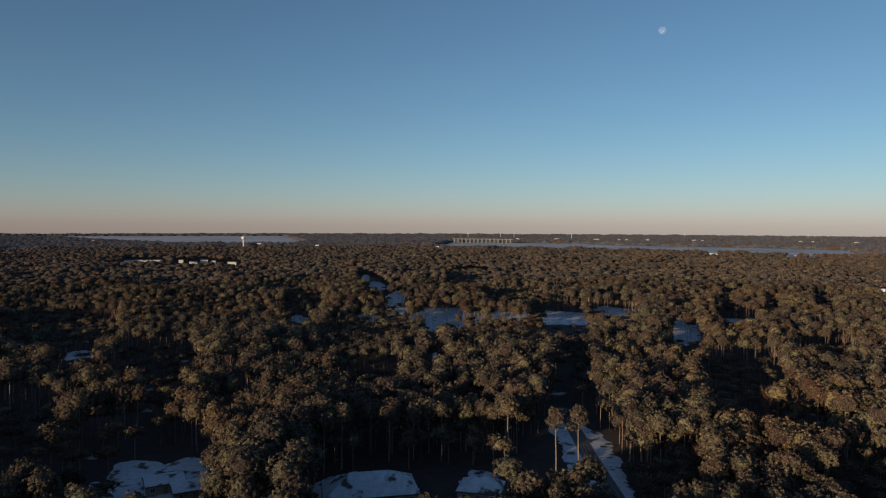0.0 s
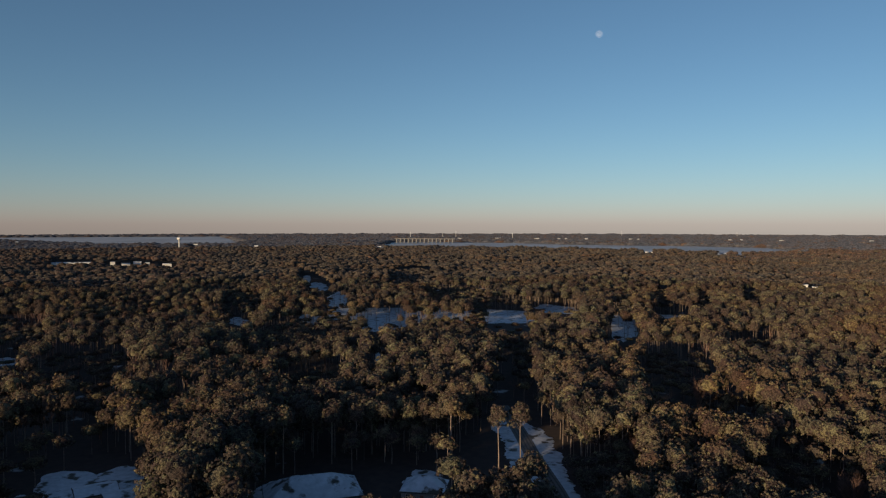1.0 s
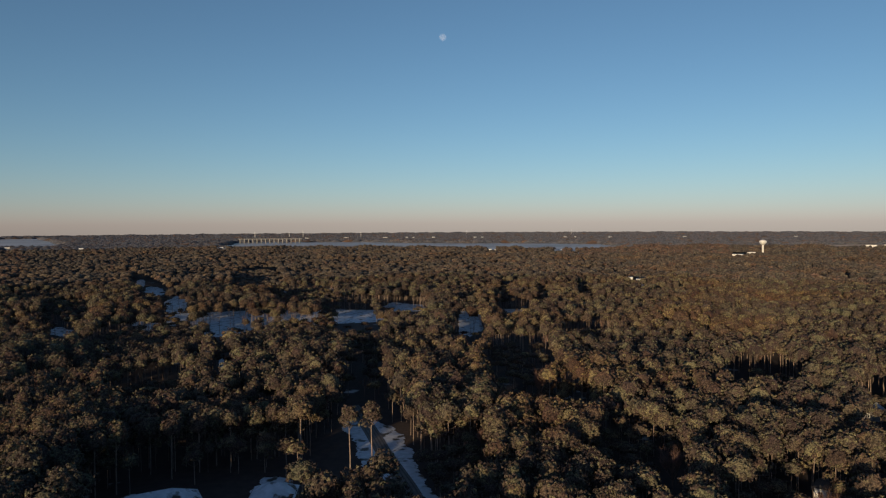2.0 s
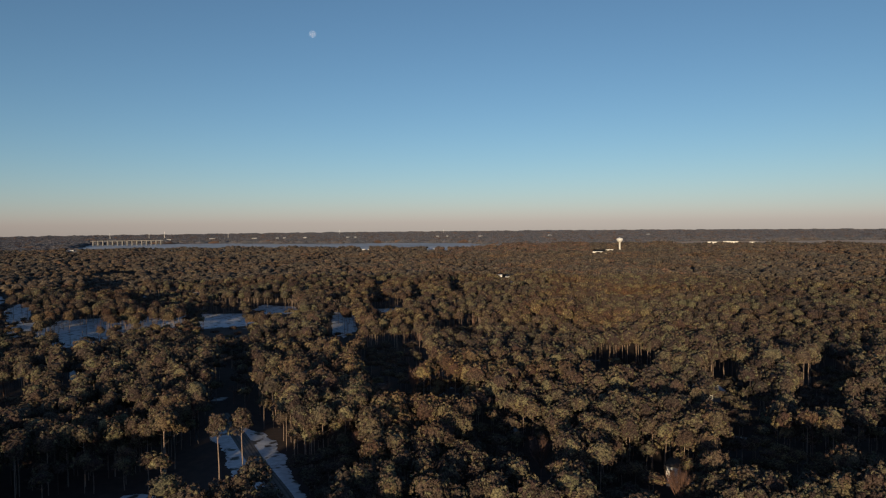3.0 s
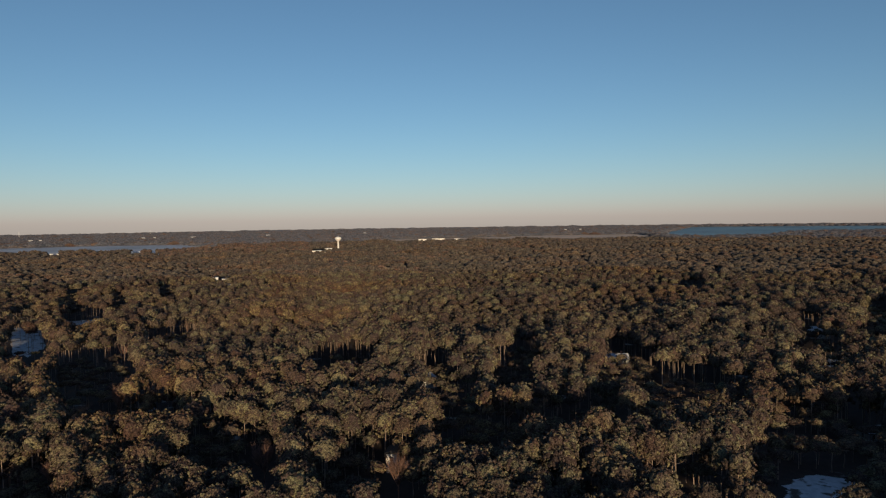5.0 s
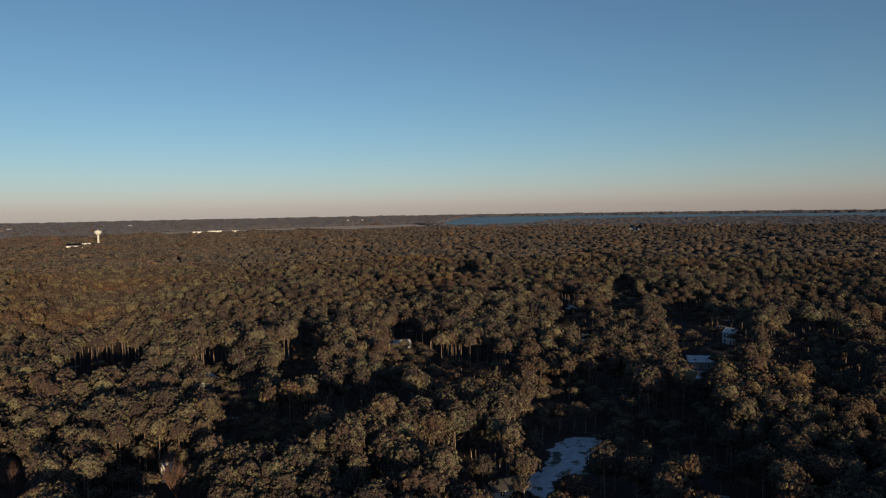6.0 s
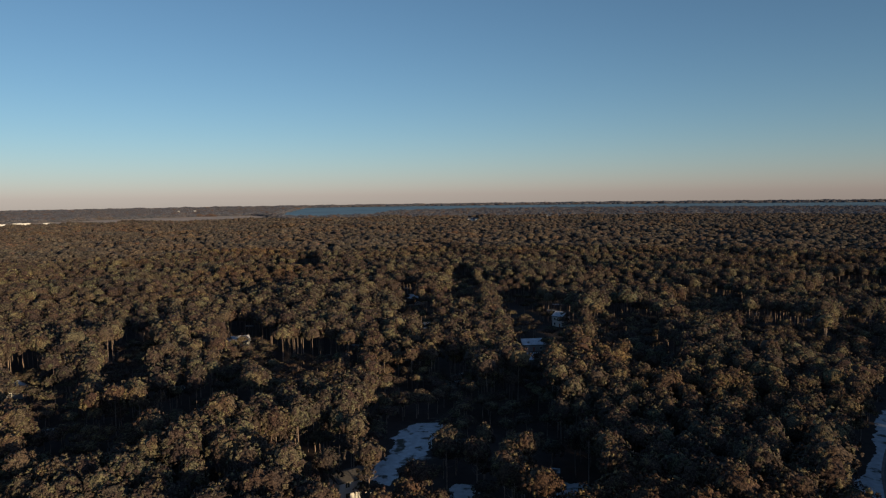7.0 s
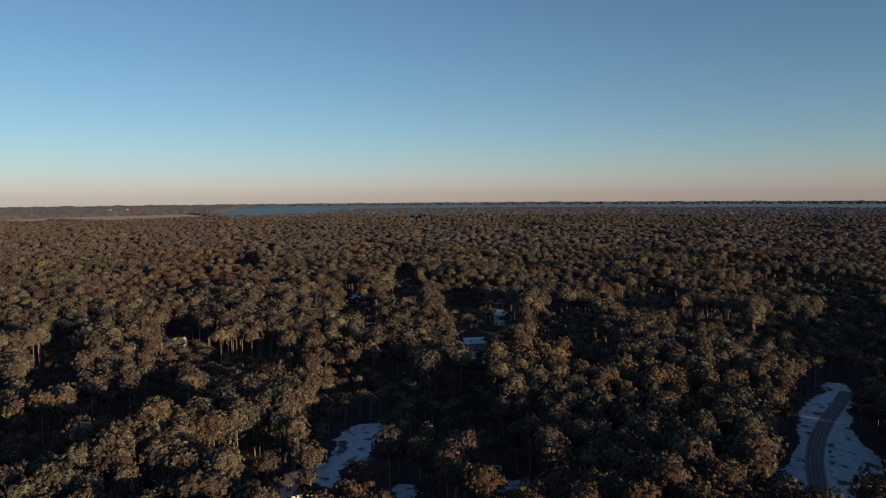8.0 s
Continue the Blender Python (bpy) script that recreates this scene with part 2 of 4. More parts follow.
def crown(centre, wide, tall, lobes, count, tufts, head, form, sides=5, rows=1, rough=0.1, shell=None):
    """A domed crown: rounded heads of needles all over it with loose tufts between, or a ragged shell, and a lumpy core within.
    Returns the heads and the core, or with no heads the core alone."""
    way = rng.normal(size=(lobes, 3)) * (1, 1, 0.8) + (0, 0, 0.45)
    way /= np.linalg.norm(way, axis=1)[:, None]
    size = np.array((wide / 2, wide / 2 * rng.uniform(0.85, 1.05), tall / 2))
    turn = rng.uniform(0, 6.28)
    spin = np.array(((math.cos(turn), -math.sin(turn), 0), (math.sin(turn), math.cos(turn), 0), (0, 0, 1)))

    def surface(d, share):
        p = d * bulge(d, way)[:, None] * share * size
        p[:, 2] = np.where(p[:, 2] < 0, p[:, 2] * 0.7, p[:, 2])
        return p @ spin.T

    core = []
    if form is not None:
        level = 0.76 if count else 1.0
        core.append((surface(form[0], level * rng.uniform(1 - rough, 1 + rough, (len(form[0]), 1))) + np.asarray(centre), form[1], form[0] @ spin.T))
    if not count:
        return join(core)
    made = []
    if shell is not None:
        made.append((surface(shell[0], rng.uniform(0.9, 1.06, (len(shell[0]), 1))), shell[1], shell[0] @ spin.T))
    # heads, spread evenly by a golden spiral
    k = np.arange(count) + rng.uniform(-0.4, 0.4, count)
    z = 1 - 1.5 * (k + 0.5) / count
    flat = np.sqrt(np.clip(1 - z * z, 0, 1))
    heads = np.stack([flat * np.cos(k * 2.39996), flat * np.sin(k * 2.39996), z], 1)
    base = surface(heads, rng.uniform(0.8, 0.98, (count, 1)))
    out = heads @ spin.T + rng.normal(0, 0.16, (count, 3)) + (0, 0, 0.2)
    out /= np.linalg.norm(out, axis=1)[:, None]
    u = np.cross(out, rng.normal(size=out.shape))
    u /= np.linalg.norm(u, axis=1)[:, None] + 1e-9
    w = np.cross(out, u)
    r = head * rng.uniform(0.7, 1.3, (count, 1))
    dirs = [out]
    for row in range(rows):
        lean = 1.6 * (row + 1) / rows
        for s in range(sides):
            t = 2 * math.pi * (s + 0.5 * row) / sides
            dirs.append(out * math.cos(lean) + (u * math.cos(t) + w * math.sin(t)) * math.sin(lean))
    dirs = np.stack(dirs, 1)
    cap = base[:, None] + dirs * r[:, None] * rng.uniform(0.78, 1.2, dirs.shape[:2] + (1,))
    soft = dirs * 0.75 + (heads @ spin.T)[:, None] * 0.45
    step = dirs.shape[1]
    made.append((cap.reshape(-1, 3), (grid_faces(sides, rows)[None] + (np.arange(count) * step)[:, None, None]).reshape(-1, 3), soft.reshape(-1, 3)))
    # loose tufts
    if tufts:
        n = count * tufts
        o = np.repeat(out, tufts, 0)
        d = rng.normal(size=(n, 3)) * 0.7 + o
        d /= np.linalg.norm(d, axis=1)[:, None]
        p = np.repeat(base, tufts, 0) + d * np.repeat(r, tufts, 0) * rng.uniform(0.85, 1.25, (n, 1))
        side = np.cross(d, rng.normal(size=p.shape))
        side /= np.linalg.norm(side, axis=1)[:, None] + 1e-9
        long = d * rng.uniform(0.2, 1.0, (n, 1)) + np.cross(side, d) * 0.7
        q = head * rng.uniform(0.35, 0.65, (n, 1))
        v = np.stack([p - side * q * 0.5 - long * q * 0.5, p + side * q * 0.5 - long * q * 0.5, p + long * q * 0.8], 1)
        soft = o * 0.6 + d * 0.6 + rng.normal(0, 0.12, d.shape)
        face = np.cross(v[:, 1] - v[:, 0], v[:, 2] - v[:, 0])
        turned = (face * soft).sum(1) < 0
        v[turned] = v[turned][:, ::-1]
        made.append((v.reshape(-1, 3), np.arange(3 * n).reshape(-1, 3), np.repeat(soft, 3, 0)))
    v, f, w = join(made)
    return (v + np.asarray(centre), f, w / np.linalg.norm(w, axis=1)[:, None]), (join(core) if core else None)


def pine(height, wide, tall, lobes, count, tufts, head, form, trunk_sides=6, limbs=8, rings=6, side_crowns=1, sides=5, rows=1, rough=0.1, shell=None):
    """A loblolly pine: a long bare trunk and a domed crown. Returns trunk, needles and the crown's core, each vertices, triangles and normals."""
    lean = rng.normal(0, 0.012, 2)
    path = [(lean[0] * z + 0.12 * math.sin(z * 0.3), lean[1] * z, z) for z in np.linspace(-0.3, height - tall * 0.3, rings)]
    wood = [tube(path, np.linspace(0.0095 * height, 0.09, rings), trunk_sides)]
    zc = height - tall * 0.52
    needles, core = crown((lean[0] * zc, lean[1] * zc, zc), wide, tall, lobes, count, tufts, head, form, sides, rows, rough, shell)
    needles = [needles]
    for k in range(side_crowns):
        a, z = rng.uniform(0, 6.28), height - tall * rng.uniform(0.7, 0.95)
        x, y = lean[0] * z + wide * 0.3 * math.cos(a), lean[1] * z + wide * 0.3 * math.sin(a)
        needles.append(crown((x, y, z), wide * 0.5, tall * 0.4, max(3, lobes // 3), max(5, count // 6), tufts, head, None, sides, rows)[0])
        wood.append(tube([(lean[0] * z, lean[1] * z, z - 1.6), (x * 0.6, y * 0.6, z - 1.0), (x, y, z)], (0.13, 0.09, 0.04), 3))
    for k in range(limbs):
        a, z = k * 2.4, height - tall * rng.uniform(0.7, 1.15)
        x, y = wide * rng.uniform(0.16, 0.3) * math.cos(a), wide * rng.uniform(0.16, 0.3) * math.sin(a)
        wood.append(tube([(lean[0] * z, lean[1] * z, z - 0.9), (x * 0.6, y * 0.6, z - 0.5), (x, y, z + 0.3)], (0.11, 0.07, 0.02), 3))
    return join(wood), join(needles), core


def tree_meshes(shape):
    """The trunk and the crown of one pine as meshes."""
    wood, needles, core = shape
    v, f, w = join([needles, core])
    inner = np.arange(len(f)) >= len(needles[1])
    return [mesh_from("trunk", *wood[:2], [BARK], None, True), mesh_from("crown", v, f, [NEEDLES, CANOPY], inner, True, w)]


def bare_tree(height, width, twigs, sides=5, limbs=12):
    """A leafless broadleaf tree: trunk, forked limbs and a haze of fine twigs."""
    wood = [tube([(0, 0, -0.3), (0.1, 0, height * 0.35), (0.2, 0.1, height * 0.8)], (0.25, 0.18, 0.05), sides)]
    fine = []
    for i in range(limbs):
        a, z = i * 2.4, height * rng.uniform(0.25, 0.6)
        tip = np.array((math.cos(a) * width * rng.uniform(0.25, 0.5), math.sin(a) * width * rng.uniform(0.25, 0.5), height * rng.uniform(0.75, 1.0)))
        mid = np.array((tip[0] * 0.55, tip[1] * 0.55, (z + tip[2]) / 2))
        wood.append(tube([(0.1, 0, z), mid, tip], (0.12, 0.08, 0.03), 3))
        for k in range(twigs):
            p = mid + (tip - mid) * rng.uniform(0, 1)
            q = p + rng.normal(0, 0.7, 3) + (0, 0, 1.5)
            fine.append(([p - (0.07, 0, 0), p + (0.07, 0.04, 0), q], [(0, 1, 2)]))
    return join(wood), join(fine)


def mapped(shape, place, turn, scale, high):
    v, f, w = shape
    c, s = math.cos(turn), math.sin(turn)
    x, y, z = v[:, 0] * scale, v[:, 1] * scale, v[:, 2]
    return (np.stack([x * c - y * s + place[0], x * s + y * c + place[1], z * high + place[2]], 1), f,
            np.stack([w[:, 0] * c - w[:, 1] * s, w[:, 0] * s + w[:, 1] * c, w[:, 2]], 1))


# ---------------------------------------------------------------- the plan of the woods
# headings in degrees right of +y and metres from the camera's foot; half width across and half depth in metres
# open, shaded ground by the houses
YARDS = [
    (-24.7, 232, 21, 36),
    (-33.0, 225, 14, 22),
    (-0.5, 206, 31, 22),
    (-17.0, 271, 11, 7),
    (11.0, 330, 9, 70),
]
# hollows of lower trees between the tall stands
GLADES = [
    (-32.5, 285, 14, 42),
    (-11.5, 609, 18, 106),
    (-29.3, 509, 34, 84),
    (-22.9, 373, 19, 65),
    (-22.5, 315, 6, 50),
    (-6.3, 310, 13, 32),
    (23.9, 343, 15, 70),
    (23.9, 270, 5, 40),
    (18.4, 192, 10, 27),
    (25.7, 635, 7, 81),
    (22.6, 677, 6, 114),
    (29.2, 688, 9, 90),
    (29.2, 430, 11, 43),
    (31.7, 215, 6, 26),
    (2.2, 881, 29, 228),
    (10.1, 555, 27, 85),
    (6.0, 669, 27, 90),
]
GLADES_AHEAD = [
    (42.5, 325, 14, 39),
    (23.6, 337, 12, 69),
    (23.8, 274, 6, 42),
    (27.6, 257, 10, 26),
    (32.8, 206, 9, 26),
    (43.9, 181, 8, 28),
    (50.5, 290, 5, 53),
    (52.1, 244, 5, 45),
    (57.0, 291, 8, 45),
    (54.2, 213, 15, 28),
    (57.7, 340, 7, 40),
    (61.4, 221, 12, 26),
    (64.0, 228, 8, 36),
    (66.0, 318, 10, 50),
    (69.0, 253, 6, 48),
    (70.9, 663, 12, 60),
    (73.3, 494, 8, 50),
]
GLADES_EAST = [
    (70.8, 268, 10, 48),
    (83.8, 498, 10, 100),
    (88.6, 428, 12, 70),
    (90.5, 352, 13, 70),
    (79.8, 225, 15, 50),
    (97.4, 339, 15, 61),
    (99.0, 274, 8, 36),
    (87.5, 212, 13, 34),
    (92.4, 160, 8, 22),
    (103.6, 430, 17, 60),
    (108.6, 344, 17, 56),
    (113.6, 345, 10, 70),
    (118.4, 363, 18, 101),
    (115.2, 516, 40, 80),
    (71.1, 168, 3, 21),
]
SNOW = [
    (-6.4, 1010, 6, 60),
    (-5.5, 880, 11, 60),
    (-3.9, 730, 9, 90),
    (14.1, 640, 19, 34),
    (19.6, 541, 9.1, 68),
    (23.4, 613, 11.9, 14.6),
    (-0.6, 403, 2.0, 13.9),
    (-28.0, 460, 7, 16),
]
SNOW_NEAR = [
    (-22.3, 223, 15.1, 22.6),
    (-27.4, 223, 2.9, 7.2),
    (-6.8, 203, 14.2, 13.4),
    (3.3, 208, 6.0, 7.0),
    (-11.8, 576, 7, 24),
]
SNOW_EAST = [
    (76.8, 189, 3.9, 7.9),
    (83.8, 175, 4.5, 5.2),
    (92.6, 177, 7.1, 7.8),
    (74.7, 285, 2.3, 13.1),
    (80.7, 413, 2.7, 12.8),
]

ROAD = [(16.2, 172), (14.5, 199), (13.3, 216), (12.3, 233), (11.5, 252), (10.7, 272), (9.75, 295)]
LANE = [(116.9, 172), (116.6, 190), (116.3, 203), (115.95, 219), (116.1, 240), (116.7, 263), (117.5, 287), (117.9, 305)]
# snowy verges: distance, heading of one edge and of the other
ROAD_SNOW = [(186, 12.6, 17.0), (198, 12.0, 16.3), (210, 11.2, 15.6), (222, 10.5, 15.0), (235, 10.1, 14.4), (250, 9.5, 13.9), (262, 9.0, 13.2), (274, 8.8, 11.5), (282, 9.0, 10.2)]
BELT_SNOW = [(500, -1.7, 1.4), (536, -1.9, 1.8), (541, -3.5, 8.0), (546, -6.0, 11.8), (560, -7.0, 12.2), (600, -6.8, 12.0), (625, -5.8, 11.4), (645, -5.4, 4.0)]
YARD_SNOW = [(186, 75.2, 76.6), (198, 77.0, 79.8), (208, 77.8, 81.4), (216, 78.0, 82.2), (224, 78.3, 82.9), (230, 79.6, 83.2)]
LANE_SNOW = [(168, 112.5, 123), (195, 113.6, 121.2), (212, 113.9, 120.7), (222, 114.5, 120.4), (233, 114.8, 120.0), (247, 114.8, 118.9), (256, 114.8, 118.2), (278, 115.0, 118.2), (288, 115.6, 118.4), (298, 116.4, 118.3), (318, 116.6, 117.7)]
# heading, near and far edge
WEST_RIVER = [(-45, 4300, 4900), (-31, 4600, 4880), (-26, 3300, 4800), (-21.7, 2770, 4750), (-13, 2650, 4700), (-11.3, 2900, 3200)]
RIVER = [(-0.8, 2380, 2500), (0.3, 2160, 3050), (3.1, 1990, 3080), (9.0, 1940, 3000), (11.5, 1920, 2940), (15, 1880, 2760), (18.9, 1840, 2700), (24, 1760, 2680), (28, 1740, 2620), (31, 1740, 2560), (33, 1840, 2000)]
MARSH = [(44.5, 2010, 2500), (47.8, 1974, 2720), (53, 2050, 2750), (58.7, 2117, 2950), (61.4, 2144, 3000), (67, 2230, 3050), (69.1, 2240, 2500)]
BAY = [(68.6, 2900, 3100), (69.6, 2560, 3700), (70.8, 2480, 4790), (76.5, 2600, 4790), (78.5, 3150, 4790), (83, 3300, 4770), (92, 3400, 4770), (106, 3300, 4790), (119.5, 3250, 4800), (127, 3250, 4800)]
CLEARINGS = []
LOW_WOOD = []
# stands of the oldest, tallest trees: heading, near and far edge, half width, share of full height
TALL_WOOD = [(-13, 160, 214, 20, 1.15), (16.5, 255, 300, 12, 1.08)]


def at(heading, distance):
    """A place on the ground, by degrees right of +y and metres from below the camera."""
    return distance * math.sin(radians(heading)), distance * math.cos(radians(heading))


def clear(heading, near, far, half, thin=0.0):
    """Keep trees off a stretch of ground; thin: the share of trees that stay."""
    CLEARINGS.append((heading, near, far, half, thin))


def plan_clearings():
    for h, d, across, deep in GLADES + GLADES_AHEAD + GLADES_EAST:
        LOW_WOOD.append((h, d - deep * 0.9, d + deep * 0.9, across + (1.5 if d < 450 else 0), 0.62 if h > 93 else 0.42 if d < 450 else 0.6))
        if d < 450 and h < 93:
            clear(h, d - deep * 0.75, d + deep * 0.75, across * 0.85, 0.6 if d == 325 else 0.25 if h > 86 else 0.85)
    for h, d, across, deep in YARDS:
        LOW_WOOD.append((h, d - deep, d + deep * 0.8, across, 0.55))
        clear(h, d - deep, d + deep, across, 0.45)
    for h, d, across, deep in SNOW + SNOW_NEAR + SNOW_EAST:
        clear(h, (d - deep) * (0.9 if d > 300 else 0.92), d + deep * 0.9, across * 0.95, 0.3 if d > 400 else 0.0)
        LOW_WOOD.append((h, (d - deep) * (0.78 if d > 300 else 0.88), d - deep if d > 300 else d, across + 2, 0.3))
    # the belt of snow under sparse pines, and the low growth before it
    clear(2.2, 520, 640, 96, 0.75)
    clear(0.0, 440, 600, 14, 0.22)
    clear(10.1, 455, 625, 17, 0.16)
    LOW_WOOD.append((1.5, 400, 500, 90, 0.64))
    LOW_WOOD.append((0.0, 385, 505, 13, 0.34))
    LOW_WOOD.append((10.1, 400, 530, 16, 0.36))
    LOW_WOOD.append((-27, 195, 228, 16, 0.6))
    LOW_WOOD.append((79.3, 148, 192, 9, 0.42))
    clear(79.3, 160, 195, 8, 0.2)
    clear(46.8, 165, 208, 3.5)
    LOW_WOOD.append((47.3, 100, 205, 6, 0.5))
    clear(73.6, 128, 173, 5)
    # Gaps through unseen trees that let sun reach the pale house.
    for h, near, far, half in ((85, 105, 150, 10), (94, 95, 130, 10), (104, 85, 125, 10), (118, 75, 115, 10), (134, 70, 115, 10)):
        clear(h, near, far, half)
    clear(9.4, 165, 255, 11)
    clear(-0.6, 150, 222, 8)
    clear(36.0, 190, 226, 4.5)
    LOW_WOOD.append((36.0, 160, 212, 5, 0.48))
    for h, d in ROAD + LANE:
        clear(h, d - 14, d + 14, 6)
        LOW_WOOD.append((h, d * 0.85, d, 8, 0.48))


plan_clearings()


def edge(rows, h, k):
    a = [r[0] for r in rows]
    return np.interp(h, a, [r[k] for r in rows])


def open_ground(x, y, r):
    """True where no tree stands."""
    d, h = np.hypot(x, y), np.degrees(np.arctan2(x, y))
    hit = np.zeros(len(x), bool)
    rough = 1 + 0.16 * wave(x, y, 0.12, 9)
    for ch, near, far, half, thin in CLEARINGS:
        u = np.radians(h - ch) * d / half
        v = (d - (near + far) / 2) / ((far - near) / 2)
        inside = (u ** 4 + v ** 4) * rough < 1
        if thin:
            inside &= r.uniform(size=len(x)) > thin
        hit |= inside
    for rows in (ROAD_SNOW, LANE_SNOW, YARD_SNOW):
        hit |= (d > rows[0][0]) & (d < rows[-1][0]) & (h > edge(rows, d, 1) - 0.35) & (h < edge(rows, d, 2) + 0.35)
    for rows in (WEST_RIVER, RIVER, MARSH, BAY):
        far_out = (h > rows[0][0]) & (h < rows[-1][0])
        hit |= far_out & (d > edge(rows, h, 1) - 6) & (d < edge(rows, h, 2) + 6)
    return hit


def wave(x, y, f, seed):
    """A smooth random field, about -1 to 1."""
    r = np.random.default_rng(seed)
    out = np.zeros_like(x)
    for k in range(7):
        a, ph, g = r.uniform(0, 6.28), r.uniform(0, 6.28), f * r.uniform(0.6, 1.7)
        out += np.sin((x * math.cos(a) + y * math.sin(a)) * g + ph)
    return out / 3.2


def scatter(near, far, step, first, last, seed):
    """Places on a loose grid, in a sector of headings."""
    r = np.random.default_rng(seed)
    k = np.arange(-far, far, step)
    x, y = [q.ravel() for q in np.meshgrid(k, k)]
    x = x + r.uniform(-0.46, 0.46, x.size) * step
    y = y + r.uniform(-0.46, 0.46, x.size) * step
    d = np.hypot(x, y)
    h = np.degrees(np.arctan2(x, y))
    keep = (d >= near) & (d < far) & (h > first) & (h < last)
    x, y = x[keep], y[keep]
    keep = ~open_ground(x, y, r)
    return x[keep], y[keep]


def stature(x, y):
    """How tall the wood stands, as a share of full height: stands of old trees shade younger ones."""
    s = np.clip(0.96 + 0.13 * wave(x, y, 0.03, 21) + 0.075 * wave(x, y, 0.1, 22), 0.7, 1.18)
    d, h = np.hypot(x, y), np.degrees(np.arctan2(x, y))
    for ch, near, far, half, level in TALL_WOOD:
        u = np.radians(h - ch) * d / half
        v = (d - (near + far) / 2) / ((far - near) / 2)
        s = np.where(u ** 4 + v ** 4 < 1, np.maximum(s, level), s)
    for ch, near, far, half, level in LOW_WOOD:
        u = np.radians(h - ch) * d / half
        v = (d - (near + far) / 2) / ((far - near) / 2)
        s = np.where(u ** 4 + v ** 4 < 1, np.minimum(s, level), s)
    return s


def woods(name, label, x, y, shapes, mats, seed, low=0.92, high=1.07):
    """One object of many trees, joined."""
    r = np.random.default_rng(seed)
    vs, fs, ms, ws, n = [], [], [], [], 0
    which = r.integers(0, len(shapes), len(x))
    size = stature(x, y) * r.uniform(low, high, len(x))
    for i in range(len(x)):
        t = r.uniform(0, 6.28)
        for k, shape in enumerate(shapes[which[i]]):
            v, f, w = mapped(shape, (x[i], y[i], 0), t, max(size[i], 0.84), size[i])
            vs.append(v)
            ws.append(w)
            fs.append(f + n)
            ms.append(np.full(len(f), k))
            n += len(v)
    ob = new(name, mesh_from(name, np.concatenate(vs), np.concatenate(fs), mats, np.concatenate(ms), True, np.concatenate(ws)))
    return tagged(ob, label, "trees", kind="stuff")


# ---------------------------------------------------------------- part helpers
def part(name, bm, mat, parent, label=""):
    me = bpy.data.meshes.new(name)
    bm.to_mesh(me)
    bm.free()
    for m in mat if isinstance(mat, (list, tuple)) else [mat]:
        me.materials.append(m)
    ob = new(name, me)
    ob.parent = parent
    return tagged(ob, label)


def box(bm, x0, x1, y0, y1, z0, z1, mat=0):
    v = [bm.verts.new((x, y, z)) for x in (x0, x1) for y in (y0, y1) for z in (z0, z1)]
    for q in ((0, 1, 3, 2), (4, 6, 7, 5), (0, 4, 5, 1), (2, 3, 7, 6), (0, 2, 6, 4), (1, 5, 7, 3)):
        bm.faces.new([v[i] for i in q]).material_index = mat


def boxes(*rows):
    bm = bmesh.new()
    for r in rows:
        box(bm, *r)
    return bm


def lathe(profile, sides=24):
    """A turned shape from rows of radius and height."""
    bm = bmesh.new()
    rings = [[bm.verts.new((r * math.cos(6.2832 * s / sides), r * math.sin(6.2832 * s / sides), z)) for s in range(sides)] for r, z in profile]
    for a, b in zip(rings, rings[1:]):
        for s in range(sides):
            bm.faces.new((a[s], a[(s + 1) % sides], b[(s + 1) % sides], b[s])).smooth = True
    bm.faces.new(rings[0][::-1])
    bm.faces.new(rings[-1])
    return bm


def thing(name, x, y, turn, label, category, group=""):
    e = new(name)
    e.empty_display_size = 1
    e.matrix_basis = pose(x, y, 0, 0, 0, turn)
    return tagged(e, label, category, group)


# ---------------------------------------------------------------- ground, snow, roads, water
FIRST, LAST = -42.0, 126.0


def build_ground():
    bm = bmesh.new()
    bmesh.ops.create_circle(bm, cap_ends=True, segments=96, radius=4990)
    me = bpy.data.meshes.new("ground")
    bm.to_mesh(me)
    bm.free()
    m, n, l, b = material("forest_floor", 0.95)
    _, litter = noise_ramp(n, l, 0.35, [(0.3, (0.032, 0.020, 0.018)), (0.7, (0.060, 0.037, 0.032))], 8)
    _, ramp = noise_ramp(n, l, 0.045, [(0.66, (0, 0, 0)), (0.72, (1, 1, 1))], 8)
    mix = n.new("ShaderNodeMix")
    mix.data_type = "RGBA"
    l.new(ramp.outputs[0], mix.inputs["Factor"])
    l.new(litter.outputs[0], mix.inputs["A"])
    mix.inputs["B"].default_value = (0.6, 0.62, 0.66, 1)
    l.new(mix.outputs["Result"], b.inputs["Base Color"])
    me.materials.append(m)
    tagged(new("ground", me), "dark needle-strewn forest floor with patches of snow", "ground", kind="structure")


